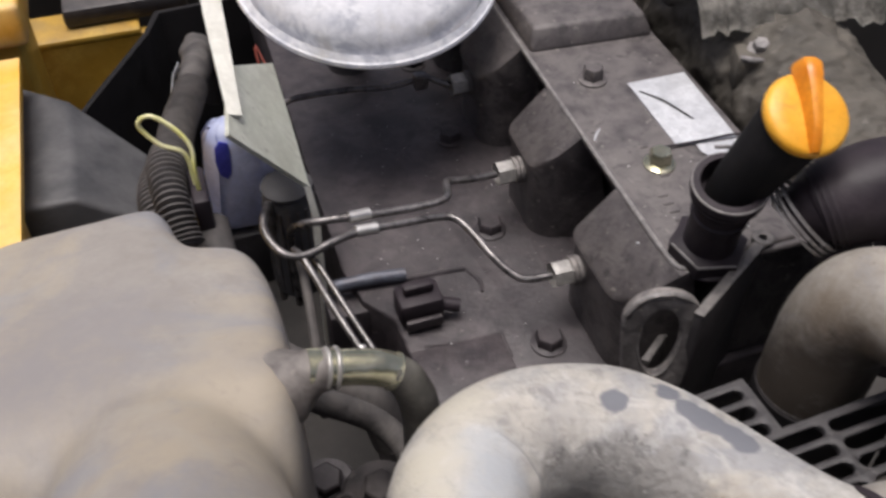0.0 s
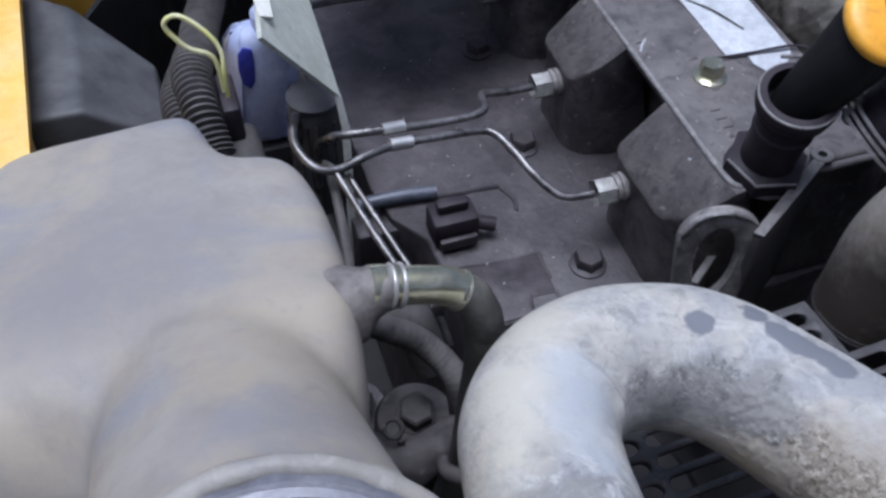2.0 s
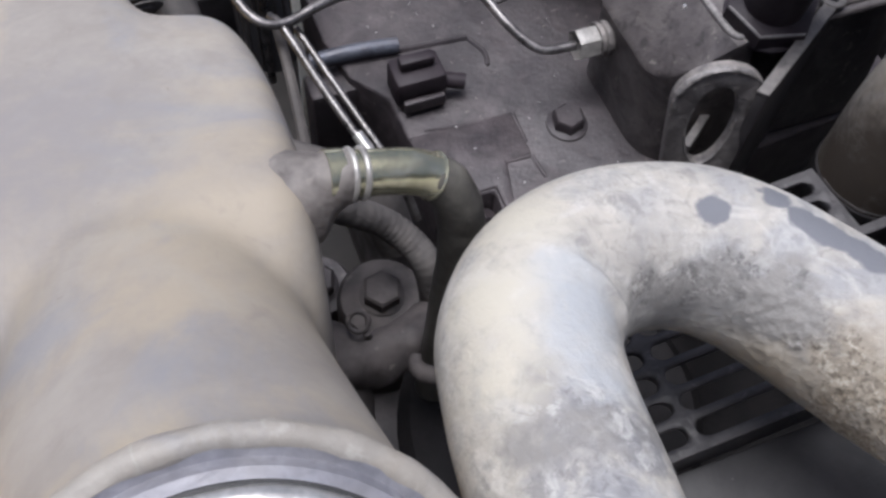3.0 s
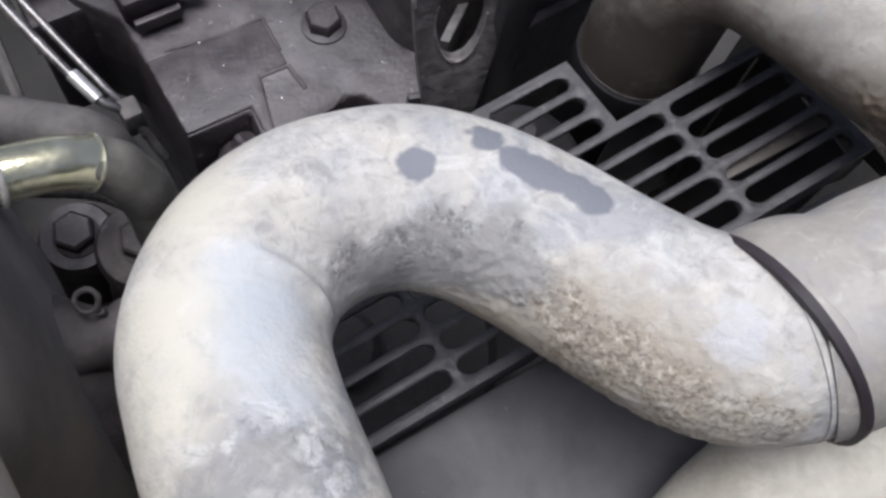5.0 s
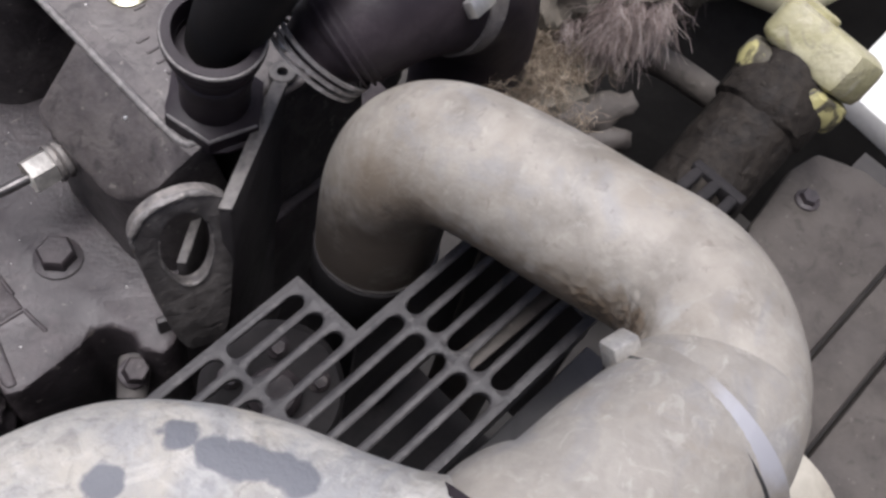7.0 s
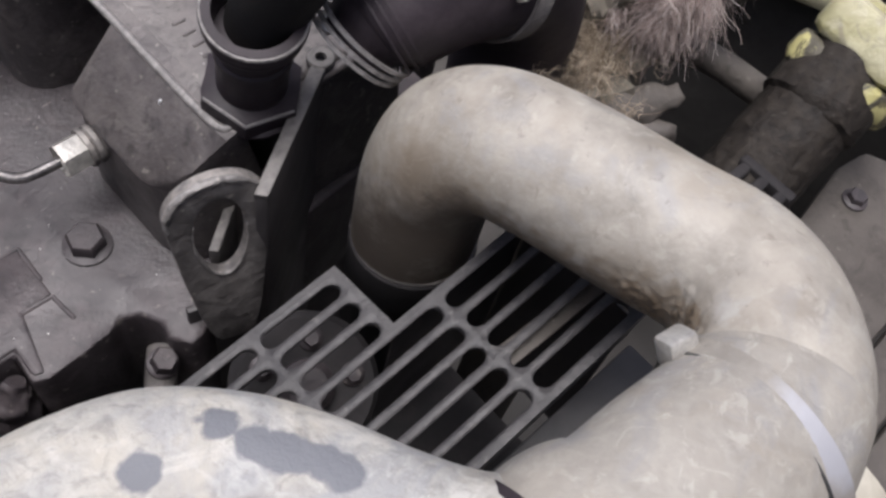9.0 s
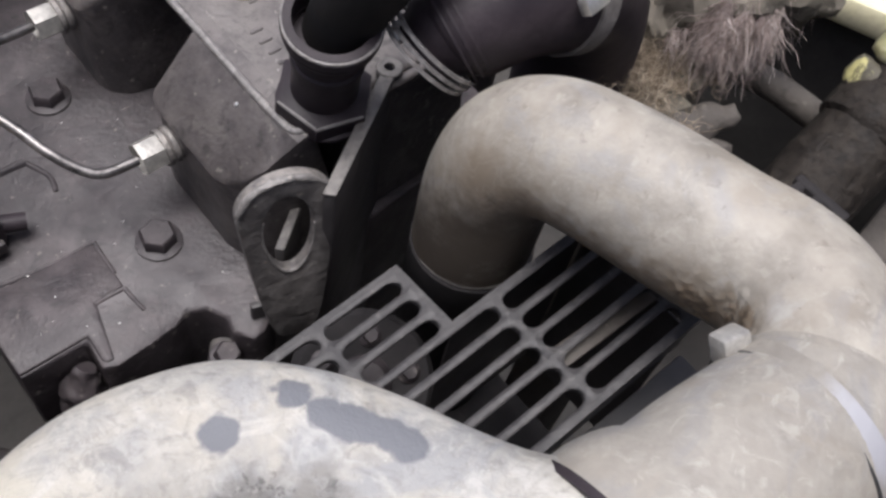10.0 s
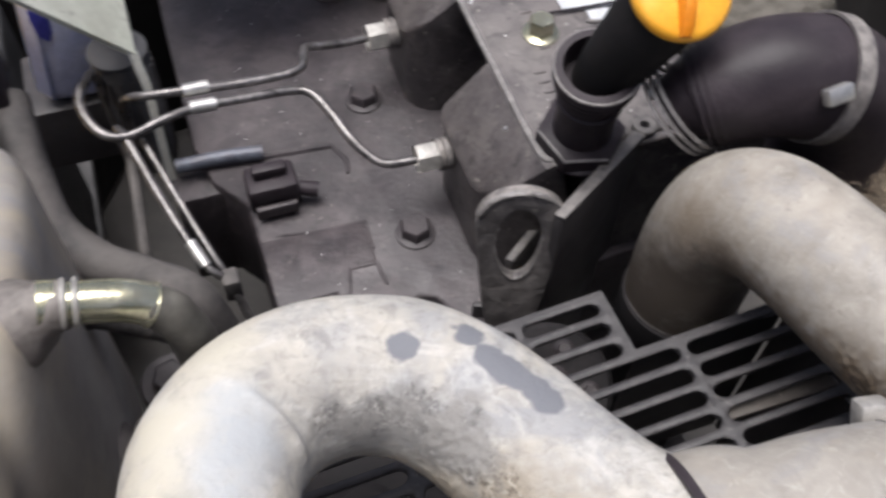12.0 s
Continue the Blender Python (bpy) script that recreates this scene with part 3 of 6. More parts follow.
def lathe(profile, at, axis=(0, 0, 1), sides=32, into=None, closed=False):
    """Turns (radius, height) pairs round an axis through a place."""
    bm, m, loops = into or bmesh.new(), axes_at(at, axis), []
    for r, h in profile:
        if r < 1e-6:
            loops.append([bm.verts.new(m @ Vector((0, 0, h)))])
        else:
            loops.append([bm.verts.new(m @ Vector((r * math.cos(2 * math.pi * k / sides), r * math.sin(2 * math.pi * k / sides), h))) for k in range(sides)])
    pairs = list(zip(loops, loops[1:])) + ([(loops[-1], loops[0])] if closed else [])
    for a, b in pairs:
        for k in range(sides):
            j = (k + 1) % sides
            if len(a) == 1 and len(b) > 1:
                bm.faces.new((a[0], b[j], b[k]))
            elif len(b) == 1 and len(a) > 1:
                bm.faces.new((a[k], a[j], b[0]))
            elif len(a) > 1:
                bm.faces.new((a[k], a[j], b[j], b[k]))
    return bm


def band(at, axis, r, width, thick=0.0012, sides=48, into=None):
    return lathe([(r, -width / 2), (r + thick, -width / 2), (r + thick, width / 2), (r, width / 2)], at, axis, sides, into, closed=True)


def groove(bm, pts, width, depth):
    """Presses a crease along a line of places into a mesh."""
    bm.normal_update()
    path = [Vector(q[:3]) for q in spline(pts, 6)]
    for v in bm.verts:
        d = min((v.co - p).length for p in path)
        if d < width * 2.5:
            v.co -= v.normal * depth * math.exp(-((d / width) ** 2))
    return bm


def prism(poly, z0, z1, bevel=0.0015, m=None, into=None):
    """An upright prism over a plan outline, with bevelled edges, placed by m."""
    bm = into or bmesh.new()
    m = m or Matrix()
    low = [bm.verts.new(m @ Vector((x, y, z0))) for x, y in poly]
    top = [bm.verts.new(m @ Vector((x, y, z1))) for x, y in poly]
    faces = [bm.faces.new(low[::-1]), bm.faces.new(top)]
    for k in range(len(poly)):
        j = (k + 1) % len(poly)
        faces.append(bm.faces.new((low[k], low[j], top[j], top[k])))
    if bevel:
        bmesh.ops.recalc_face_normals(bm, faces=faces)
        edges = list({e for fc in faces for e in fc.edges})
        bmesh.ops.bevel(bm, geom=edges, offset=bevel, segments=2, affect="EDGES", profile=0.5)
    return bm


def hexbolt(size, at, axis=(0, 0, 1), height=0.6, flange=1.25, turn=0.0, into=None):
    """A flanged hexagon bolt head; size is the width across the flats."""
    bm = into or bmesh.new()
    m = axes_at(at, axis) @ pose(0, 0, 0, 0, 0, turn)
    if flange:
        lathe([(0, 0), (size * flange / 2 + 0.001, 0), (size * flange / 2 + 0.001, 0.0015), (size * 0.5, 0.003), (0, 0.003)], at, axis, 20, bm)
    rad, h0, h1 = size / math.sqrt(3), 0.002, size * height
    rings = []
    for r, h in ((rad, h0), (rad, h1 - 0.0015), (rad * 0.86, h1)):
        rings.append([bm.verts.new(m @ Vector((r * math.cos(math.pi / 3 * k), r * math.sin(math.pi / 3 * k), h))) for k in range(6)])
    for a, b in zip(rings, rings[1:]):
        for k in range(6):
            bm.faces.new((a[k], a[(k + 1) % 6], b[(k + 1) % 6], b[k]))
    bm.faces.new(rings[-1])
    return bm


def rough_up(bm, amount, scale):
    bm.normal_update()
    for v in bm.verts:
        v.co += v.normal * (noise.noise(v.co * scale) * amount)
    return bm


def slot_cell(bm, cx, cy, A, B, a, r, z0, z1, m=None):
    """One plate cell, 2A by 2B, with a round-ended slot of half length a + r and half width r through it (r 0: no slot)."""
    m = m or Matrix()
    inner, outer = [], []
    for q, (sx, sy) in enumerate(((1, 1), (-1, 1), (-1, -1), (1, -1))):
        for k in range(7):
            ang = math.pi / 12 * k if q % 2 == 0 else math.pi / 2 - math.pi / 12 * k
            inner.append((cx + sx * (a + r * math.cos(ang)), cy + sy * r * math.sin(ang)))
            j = k if q % 2 == 0 else 6 - k
            px, py = (A, B * j / 3) if j <= 3 else (A + (a - A) * (j - 3) / 3, B)
            outer.append((cx + sx * px, cy + sy * py))
    n = len(inner)
    lay = {}
    for key, pts, z in (("ti", inner, z1), ("to", outer, z1), ("bi", inner, z0), ("bo", outer, z0)):
        lay[key] = [bm.verts.new(m @ Vector((x, y, z))) for x, y in pts]
    soft = [bm.verts.new(m @ Vector((cx + (x - cx) * (1 - 0.0006 / max(a + r, 0.001)), cy + (y - cy) * (1 - 0.0008 / max(r, 0.001)), z1 - 0.0008))) for x, y in inner]
    for k in range(n):
        j = (k + 1) % n
        bm.faces.new((lay["to"][k], lay["to"][j], lay["ti"][j], lay["ti"][k]))
        bm.faces.new((lay["ti"][k], lay["ti"][j], soft[j], soft[k]))
        bm.faces.new((soft[k], soft[j], lay["bi"][j], lay["bi"][k]))
        bm.faces.new((lay["bi"][k], lay["bi"][j], lay["bo"][j], lay["bo"][k]))


def skirt(bm, outline, z0, z1, m=None):
    m = m or Matrix()
    lo, hi = ([bm.verts.new(m @ Vector((x, y, z))) for x, y in outline] for z in (z0, z1))
    for k in range(len(outline)):
        j = (k + 1) % len(outline)
        bm.faces.new((lo[k], lo[j], hi[j], hi[k]))


# ---- setting ----
# pale ground out of view, added for bounced light
whole("ground", box(-40, 40, -40, 40, -1.4, -1.3, 0), EARTH, "unseen pale ground added under the machine for bounced light", "ground", kind="structure", smooth=False)
whole("floor", box(-0.7, 1.0, -0.35, 1.3, -0.52, -0.5, 0), BAY, "dark oily floor pan of the engine bay", "floor", kind="structure", smooth=False)
# added walls; the near one is raised to keep skylight off undersides
for nm, b in (("wall_left", (-0.72, -0.7, -0.35, 1.3, -1.3, 0.02)), ("wall_right", (1.0, 1.02, -0.35, 1.3, -1.3, 0.1)), ("wall_far", (-0.7, 1.0, 1.3, 1.32, -1.3, 0.12)), ("near_light_block", (-0.7, 1.0, -0.37, -0.35, -1.3, 0.55))):
    whole(nm, box(*b, 0), BAY, "dark wall added to close in the engine bay", "wall", kind="structure", smooth=False)

# yellow body panel with slots, its far corner block, and the frame behind
panel = thing("body_panel", (-0.3, 0.6, 0.0), "faded yellow painted steel body panel with oval slots", "body panel")
part("plate", box(-0.6, -0.2145, 0.1, 1.05, 0.04, 0.05, 0), YELLOW, panel, smooth=False)
part("edge_plate", box(-0.174, -0.147, 0.1, 0.842, 0.04, 0.05, 0), YELLOW, panel, smooth=False)
for y0, y1 in ((0.1, 0.545), (0.62, 0.842)):
    part("middle_plate", box(-0.214, -0.174, y0, y1, 0.04, 0.05, 0), YELLOW, panel, smooth=False)
bm = bmesh.new()
for y in (0.5638, 0.6012):
    slot_cell(bm, -0.194, y, 0.02, 0.0188, 0.009, 0.0048, 0.04, 0.05)
part("slotted_plate", bm, YELLOW, panel, smooth=False)
part("fold", box(-0.17, -0.158, 0.1, 0.842, -0.08, 0.0395, 0.002), YELLOW, panel)
block = thing("corner_block", (-0.25, 0.9, 0.0), "bright yellow painted steel corner block of the body", "body panel")
part("cap", box(-0.186, -0.137, 0.866, 1.0, 0.0455, 0.09, 0.006, 3), YELLOW, block)
part("cheek", box(-0.2135, -0.15, 0.88, 1.0, -0.2, 0.0445, 0.004), YELLOWDK, block)
beam = thing("frame_beam", (-0.05, 1.1, -0.1), "dirty yellow steel cross beam at the back of the bay", "beam")
part("web", box(-0.6, 0.06, 1.03, 1.045, -0.45, -0.0555, 0.003), YELLOWDK, beam)
part("top_flange", box(-0.6, -0.04, 1.022, 1.085, -0.055, -0.045, 0.003), YELLOWDK, beam, "yellow top flange")
part("cover_strip", box(-0.122, 0.02, 1.042, 1.2, -0.0445, -0.02, 0.006), BLACK, beam, "black strip on the yellow flange")
# upright black sheet stands in for a dark gap
whole("bulkhead", prism([(-0.11, 0.84), (-0.096, 0.866), (-0.036, 0.968), (-0.02, 1.012), (0.1, 1.02), (0.1, 1.014), (-0.015, 1.006), (-0.031, 0.964), (-0.091, 0.862), (-0.105, 0.838)], -0.49, -0.02, 0.001), INK, "dead black upright sheet filling the dark gap behind the reservoir", "bulkhead")

# grey moulded box beside the yellow panel
gbox = thing("plastic_box", (-0.11, 0.76, -0.3), "grey moulded plastic box with a sloping side, dusty", "box")
bm = bmesh.new()
sect = [(-0.165, -0.3), (-0.165, 0.012), (-0.114, 0.012), (-0.052, -0.03), (-0.044, -0.3)]
near = [bm.verts.new((x, 0.665 + (0.012 - z) * -0.12, z)) for x, z in sect]
far = [bm.verts.new((x, 0.86 - 0.85 * (x + 0.165), z)) for x, z in sect]
fs = [bm.faces.new(near), bm.faces.new(far[::-1])]
for k in range(5):
    j = (k + 1) % 5
    fs.append(bm.faces.new((near[k], near[j], far[j], far[k])))
bmesh.ops.recalc_face_normals(bm, faces=fs)
bmesh.ops.bevel(bm, geom=list(bm.edges), offset=0.005, segments=3, affect="EDGES", profile=0.5)
part("shell", bm, GBOX, gbox)
part("rim", box(-0.17, -0.04, 0.64, 0.875, -0.31, -0.29, 0.003), GBOX, gbox)

# ---- engine: head casting and what is cast or bolted on it ----
engine = thing("engine_block", (0.3, 0.6, -0.5), "dusty black cast iron engine block with cylinder head", "engine")
bm = prism([(0.104, 0.346), (0.104, 0.43), (0.086, 0.455), (0.079, 0.49), (0.079, 0.62), (0.084, 1.0), (0.42, 1.0), (0.42, 0.33), (0.25, 0.318), (0.216, 0.298), (0.208, 0.2965), (0.2005, 0.307), (0.2035, 0.316), (0.198, 0.3265), (0.189, 0.331), (0.1805, 0.327), (0.165, 0.3255), (0.146, 0.3245), (0.138, 0.328), (0.14, 0.346)], -0.06, 0.037, 0.003)
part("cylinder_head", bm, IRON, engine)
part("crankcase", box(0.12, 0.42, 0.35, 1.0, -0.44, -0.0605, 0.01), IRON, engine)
part("oil_pan", box(0.15, 0.4, 0.38, 0.98, -0.5, -0.4405, 0.012), BLACK, engine)
for k, (pts, w) in enumerate((
    ([(0.116, 0.4), (0.14, 0.3965), (0.172, 0.3955)], 0.0013),
    ([(0.172, 0.3955), (0.1715, 0.385), (0.1712, 0.3725)], 0.0013),
    ([(0.154, 0.3622), (0.162, 0.362), (0.1706, 0.3617)], 0.0013),
    ([(0.1706, 0.3617), (0.1712, 0.354), (0.1722, 0.3446)], 0.0013),
    ([(0.168, 0.462), (0.174, 0.447), (0.172, 0.436)], 0.0016),
    ([(0.066, 0.472), (0.1, 0.468), (0.168, 0.463)], 0.0026),
)):
    part("cast_rib", tube([(x, y, 0.0368, w) for x, y in pts], 5, 8), IRON, engine)
part("raised_pad", prism([(0.1045, 0.3475), (0.1045, 0.398), (0.1715, 0.395), (0.1712, 0.3625), (0.1545, 0.3615), (0.146, 0.328), (0.1405, 0.33), (0.1415, 0.3475)], 0.034, 0.0386, 0.0022), IRON, engine)
part("stub_pipe", tube([(0.186, 0.297, 0.012, 0.008), (0.194, 0.306, 0.016, 0.0085), (0.199, 0.312, 0.016, 0.0085)], 3, 14), DUSTRUB, engine)
part("bolt", hexbolt(0.012, (0.193, 0.303, 0.024), (0.1, -0.3, 1), 0.9, 1.2, 5), IRON, engine)
part("front_boss", rough_up(rough_up(tube([(0.125, 0.336, -0.03, 0.012), (0.126, 0.335, 0.005, 0.011), (0.129, 0.336, 0.02, 0.009), (0.134, 0.338, 0.028, 0.006)], 8, 24), 0.004, 90), 0.0015, 250), IRON, engine, "crumbly dust-caked boss")
for x, y in ((0.2, 0.376), (0.2, 0.497), (0.206, 0.615), (0.208, 0.735)):
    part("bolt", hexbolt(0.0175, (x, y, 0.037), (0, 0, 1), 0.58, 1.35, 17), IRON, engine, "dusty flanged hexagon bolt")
# ledge left of the head and the sensor plug on it
part("ledge", box(0.06, 0.104, 0.45, 0.475, -0.06, 0.03, 0.003), IRON, engine)
plug = thing("sensor_plug", (0.122, 0.425, 0.04), "black sensor connector plugged into the cylinder head", "connector")
part("rail", tube([(0.066, 0.4715, 0.041, 0.005), (0.095, 0.469, 0.043, 0.005), (0.122, 0.4665, 0.042, 0.005)], 4, 14), RAIL, plug, "grey rail, blue light put into its colour")
part("cover_tab", box(0.108, 0.134, 0.412, 0.416, 0.041, 0.05, 0.001), IRON, plug)
part("housing", box(0.105, 0.137, 0.417, 0.44, 0.041, 0.062, 0.003), RUBBER, plug)
part("latch", box(0.11, 0.132, 0.426, 0.434, 0.0625, 0.07, 0.002), RUBBER, plug)
part("pin_socket", tube([(0.137, 0.424, 0.05, 0.005), (0.149, 0.42, 0.048, 0.005)], 2, 12), RUBBER, plug)

# ---- valve cover with injector bosses ----
cover = thing("valve_cover", (0.32, 0.6, 0.037), "dusty black valve cover with cast lettering and flanged bolts", "valve cover")
bm = bmesh.new()
prof = [(0.288, 0.038), (0.286, 0.118), (0.2568, 0.1285), (0.2565, 0.137), (0.366, 0.137), (0.373, 0.12), (0.377, 0.038)]
near = [bm.verts.new((x, 0.328 if z < 0.12 else 0.335, z)) for x, z in prof]
far = [bm.verts.new((x, 0.98, z)) for x, z in prof]
fs = [bm.faces.new(near), bm.faces.new(far[::-1])]
for k in range(len(prof)):
    j = (k + 1) % len(prof)
    fs.append(bm.faces.new((near[k], near[j], far[j], far[k])))
bmesh.ops.recalc_face_normals(bm, faces=fs)
bmesh.ops.bevel(bm, geom=list(bm.edges), offset=0.004, segments=3, affect="EDGES", profile=0.5)
part("body", bm, COVER, cover)


def boss(y0, y1):
    """A sloping injector boss on the cover's side, with a rounded foot."""
    bm = bmesh.new()
    rows, n = [], 17
    for k in range(n):
        u = k / (n - 1)
        y = y0 + (y1 - y0) * u
        bulge = math.sqrt(max(0.0, 1 - max(0.0, (0.36 - u) / 0.36) ** 2)) * (1.0 if u < 0.96 else 0.94)
        xl, xf, zl = 0.258 - 0.029 * bulge, 0.258 - 0.0315 * bulge, 0.1362 - 0.0305 * bulge
        rows.append([bm.verts.new(q) for q in ((0.29, y, 0.036), (xl, y, 0.036), (xl - 0.0005, y, zl - 0.014), (xf - 0.0006, y, zl - 0.0045), (xf + 0.001, y, zl), (0.2572 - 0.001 * bulge, y, 0.1362), (0.266, y, 0.1384))])
    for a, b in zip(rows, rows[1:]):
        for k in range(6):
            bm.faces.new((a[k], a[k + 1], b[k + 1], b[k]))
    bm.faces.new(rows[0]), bm.faces.new(rows[-1][::-1])
    bmesh.ops.recalc_face_normals(bm, faces=bm.faces)
    return bm


for y0, y1 in ((0.327, 0.413), (0.47, 0.535), (0.588, 0.653), (0.706, 0.77)):
    part("injector_boss", boss(y0, y1), COVER, cover, angle=32)
part("ridge", tube([(0.292, 0.3315, 0.1362, 0.0018), (0.275, 0.3305, 0.1366, 0.002), (0.2635, 0.3312, 0.1366, 0.0022), (0.2585, 0.336, 0.1365, 0.0022), (0.2572, 0.36, 0.1365, 0.0022), (0.2572, 0.42, 0.1362, 0.002), (0.2572, 0.56, 0.1357, 0.0017), (0.2572, 0.79, 0.1357, 0.0017)], 6, 10), WORN_LIT, cover, "worn paler ridge")
part("front_lip", tube([(0.262, 0.332, 0.134, 0.003), (0.3, 0.331, 0.135, 0.003), (0.362, 0.331, 0.135, 0.003)], 4, 10), COVER, cover)
bm = bmesh.new()
low = [bm.verts.new((x, y, 0.1365)) for x, y in ((0.2595, 0.577), (0.364, 0.571), (0.364, 0.975), (0.2595, 0.975))]
top = [bm.verts.new((x, y, 0.154)) for x, y in ((0.265, 0.587), (0.358, 0.581), (0.358, 0.97), (0.265, 0.97))]
fs = [bm.faces.new(low[::-1]), bm.faces.new(top)] + [bm.faces.new((low[k], low[(k + 1) % 4], top[(k + 1) % 4], top[k])) for k in range(4)]
bmesh.ops.bevel(bm, geom=list(bm.edges), offset=0.004, segments=3, affect="EDGES", profile=0.5)
part("raised_end", bm, COVER, cover)
for x, y in ((0.293, 0.425), (0.291, 0.53)):
    part("bolt", hexbolt(0.014, (x, y, 0.137), (0, 0, 1), 0.85, 1.45, 10), OLIVE if y < 0.5 else COVER, cover, "flanged cover bolt")
rng = random.Random(4)
for row in range(2):
    for k in range(5):
        x, y = 0.277 + 0.011 * row, 0.362 + 0.008 * k + 0.05 * row
        part("raised_letter_bar", box(x, x + 0.007, y, y + 0.002, 0.1368, 0.1378, 0.0004, 1), COVER, cover)
part("chip", box(0.2485, 0.2505, 0.366, 0.3675, 0.1275, 0.1305, 0.0006, 1), FOIL, cover, "bare metal chip in the paint")
part("scratch", tube([(0.262, 0.462, 0.137, 0.0006), (0.266, 0.468, 0.1373, 0.0009), (0.271, 0.473, 0.137, 0.0006)], 4, 6), FOIL, cover, "bright scratch in the paint")

label = thing("foil_label", (0.337, 0.465, 0.138), "worn silver foil label with a dark scratch on the cover", "label")
part("sheet", prism([(0.3135, 0.438), (0.3585, 0.434), (0.361, 0.5165), (0.3135, 0.5165)], 0.1376, 0.1381, 0), FOIL, label, smooth=False)
part("torn_strip", prism([(0.3265, 0.4275), (0.3345, 0.411), (0.355, 0.4275), (0.3575, 0.4325), (0.327, 0.4355)], 0.1376, 0.1381, 0), FOIL, label, smooth=False)
part("scratch", tube([(0.3175, 0.504, 0.1382, 0.0008), (0.329, 0.487, 0.1382, 0.0012), (0.339, 0.462, 0.1382, 0.0008)], 5, 6), SCUFF, label)
whole("tether_cord", tube([(0.304, 0.4385, 0.1392, 0.0009), (0.33, 0.4365, 0.1396, 0.0009), (0.362, 0.434, 0.14, 0.0009), (0.374, 0.42, 0.139, 0.0009)], 5, 8), RUBBER, "thin black cord lying across the foil label", "cord")

# ---- fuel injection lines ----
def injector_line(pts, y, x, z, label):
    ob = thing("injection_line", (x, y, z), label, "fuel line", "fuel injection lines")
    part("pipe", tube(pts, 7, 14), LINE, ob)
    part("union_nut", hexbolt(0.0165, (x - 0.008, y, z), (1, 0, 0), 1.15, 0, 12), STEEL, ob, "worn bright union nut")
    part("sleeve", lathe([(0.0085, 0.011), (0.0105, 0.011), (0.0105, 0.0135), (0.0092, 0.0145), (0.0105, 0.0155), (0.0105, 0.018), (0.0092, 0.019), (0.0105, 0.02), (0.0105, 0.0235), (0.0085, 0.03)], (x - 0.004, y, z), (1, 0, 0), 24), LUG, ob, "dusty ribbed sleeve")
    return ob


R = 0.0028
line1 = injector_line([(0.207, 0.397, 0.083, R), (0.19, 0.3985, 0.0835, R), (0.181, 0.404, 0.086, R), (0.172, 0.417, 0.092, R), (0.164, 0.437, 0.0985, R), (0.157, 0.4505, 0.102, R), (0.147, 0.455, 0.1035, R), (0.12, 0.4525, 0.108, R), (0.09, 0.4485, 0.113, R), (0.07, 0.443, 0.115, R), (0.05, 0.437, 0.114, R), (0.037, 0.438, 0.116, R), (0.029, 0.447, 0.12, R), (0.026, 0.46, 0.124, R), (0.03, 0.475, 0.124, R), (0.035, 0.5, 0.1, R), (0.035, 0.51, 0.0, R)], 0.397, 0.213, 0.083, "steel fuel injection line bent across the cylinder head")
line2 = injector_line([(0.207, 0.506, 0.085, R), (0.185, 0.5035, 0.088, R), (0.174, 0.5, 0.0925, R), (0.1665, 0.4975, 0.096, R), (0.1625, 0.492, 0.1, R), (0.159, 0.48, 0.105, R), (0.1565, 0.471, 0.1075, R), (0.151, 0.466, 0.1085, R), (0.138, 0.4635, 0.1095, R), (0.11, 0.461, 0.113, R), (0.085, 0.46, 0.117, R), (0.065, 0.462, 0.117, R), (0.05, 0.47, 0.11, R), (0.045, 0.49, 0.08, R), (0.045, 0.5, 0.0, R)], 0.506, 0.213, 0.085, "steel fuel injection line running beside the first")
line3 = injector_line([(0.21, 0.626, 0.085, R), (0.2, 0.63, 0.089, R), (0.19, 0.6345, 0.093, R), (0.176, 0.633, 0.092, R), (0.155, 0.634, 0.09, R), (0.125, 0.64, 0.09, R), (0.09, 0.642, 0.09, R), (0.07, 0.64, 0.088, R), (0.055, 0.636, 0.07, R), (0.052, 0.634, 0.0, R)], 0.626, 0.216, 0.085, "dull steel fuel injection line behind the others")
part("clip_block", box(0.179, 0.191, 0.6255, 0.636, 0.0855, 0.099, 0.002), LINE, line3, "dull pipe clip")
for x, y, z, g in ((0.092, 0.449, 0.1128, line1), (0.09, 0.4603, 0.1165, line2)):
    part("clip", tube([(x - 0.0075, y - 0.0007, z + 0.001, 0.0042), (x + 0.0075, y + 0.0007, z - 0.001, 0.0042)], 2, 12), BRIGHT, g, "bright pipe clip")

# ---- lifting eye and black bracket plate ----
eye = thing("lifting_eye", (0.233, 0.3, 0.037), "scuffed black steel engine lifting eye with an oval hole", "lifting eye")
bm = bmesh.new()
mo = Matrix.Translation((0.2335, 0.3025, 0.113)) @ pose(0, 0, 0, 82, 0, -17)
outer, inner = [], []
for k in range(40):
    a = 2 * math.pi * k / 40
    narrow = 1.0 if math.sin(a) > 0 else 1 + 0.3 * math.sin(a)
    c = math.cos(a)
    if math.sin(a) < 0:
        c = math.copysign(abs(c) ** 0.4, c)
    outer.append((0.0235 * narrow * c, (0.0215 * math.sin(a) + 0.0175 if math.sin(a) > 0 else 0.0175 + 0.1 * math.sin(a))))
    inner.append((0.0122 * math.cos(a) * (1 + 0.1 * math.sin(a)), 0.0262 * math.sin(a) + 0.0))
lay = [[bm.verts.new(mo @ Vector((x, y, z))) for x, y in ring] for ring, z in ((outer, -0.0035), (inner, -0.0035), (outer, 0.0035), (inner, 0.0035))]
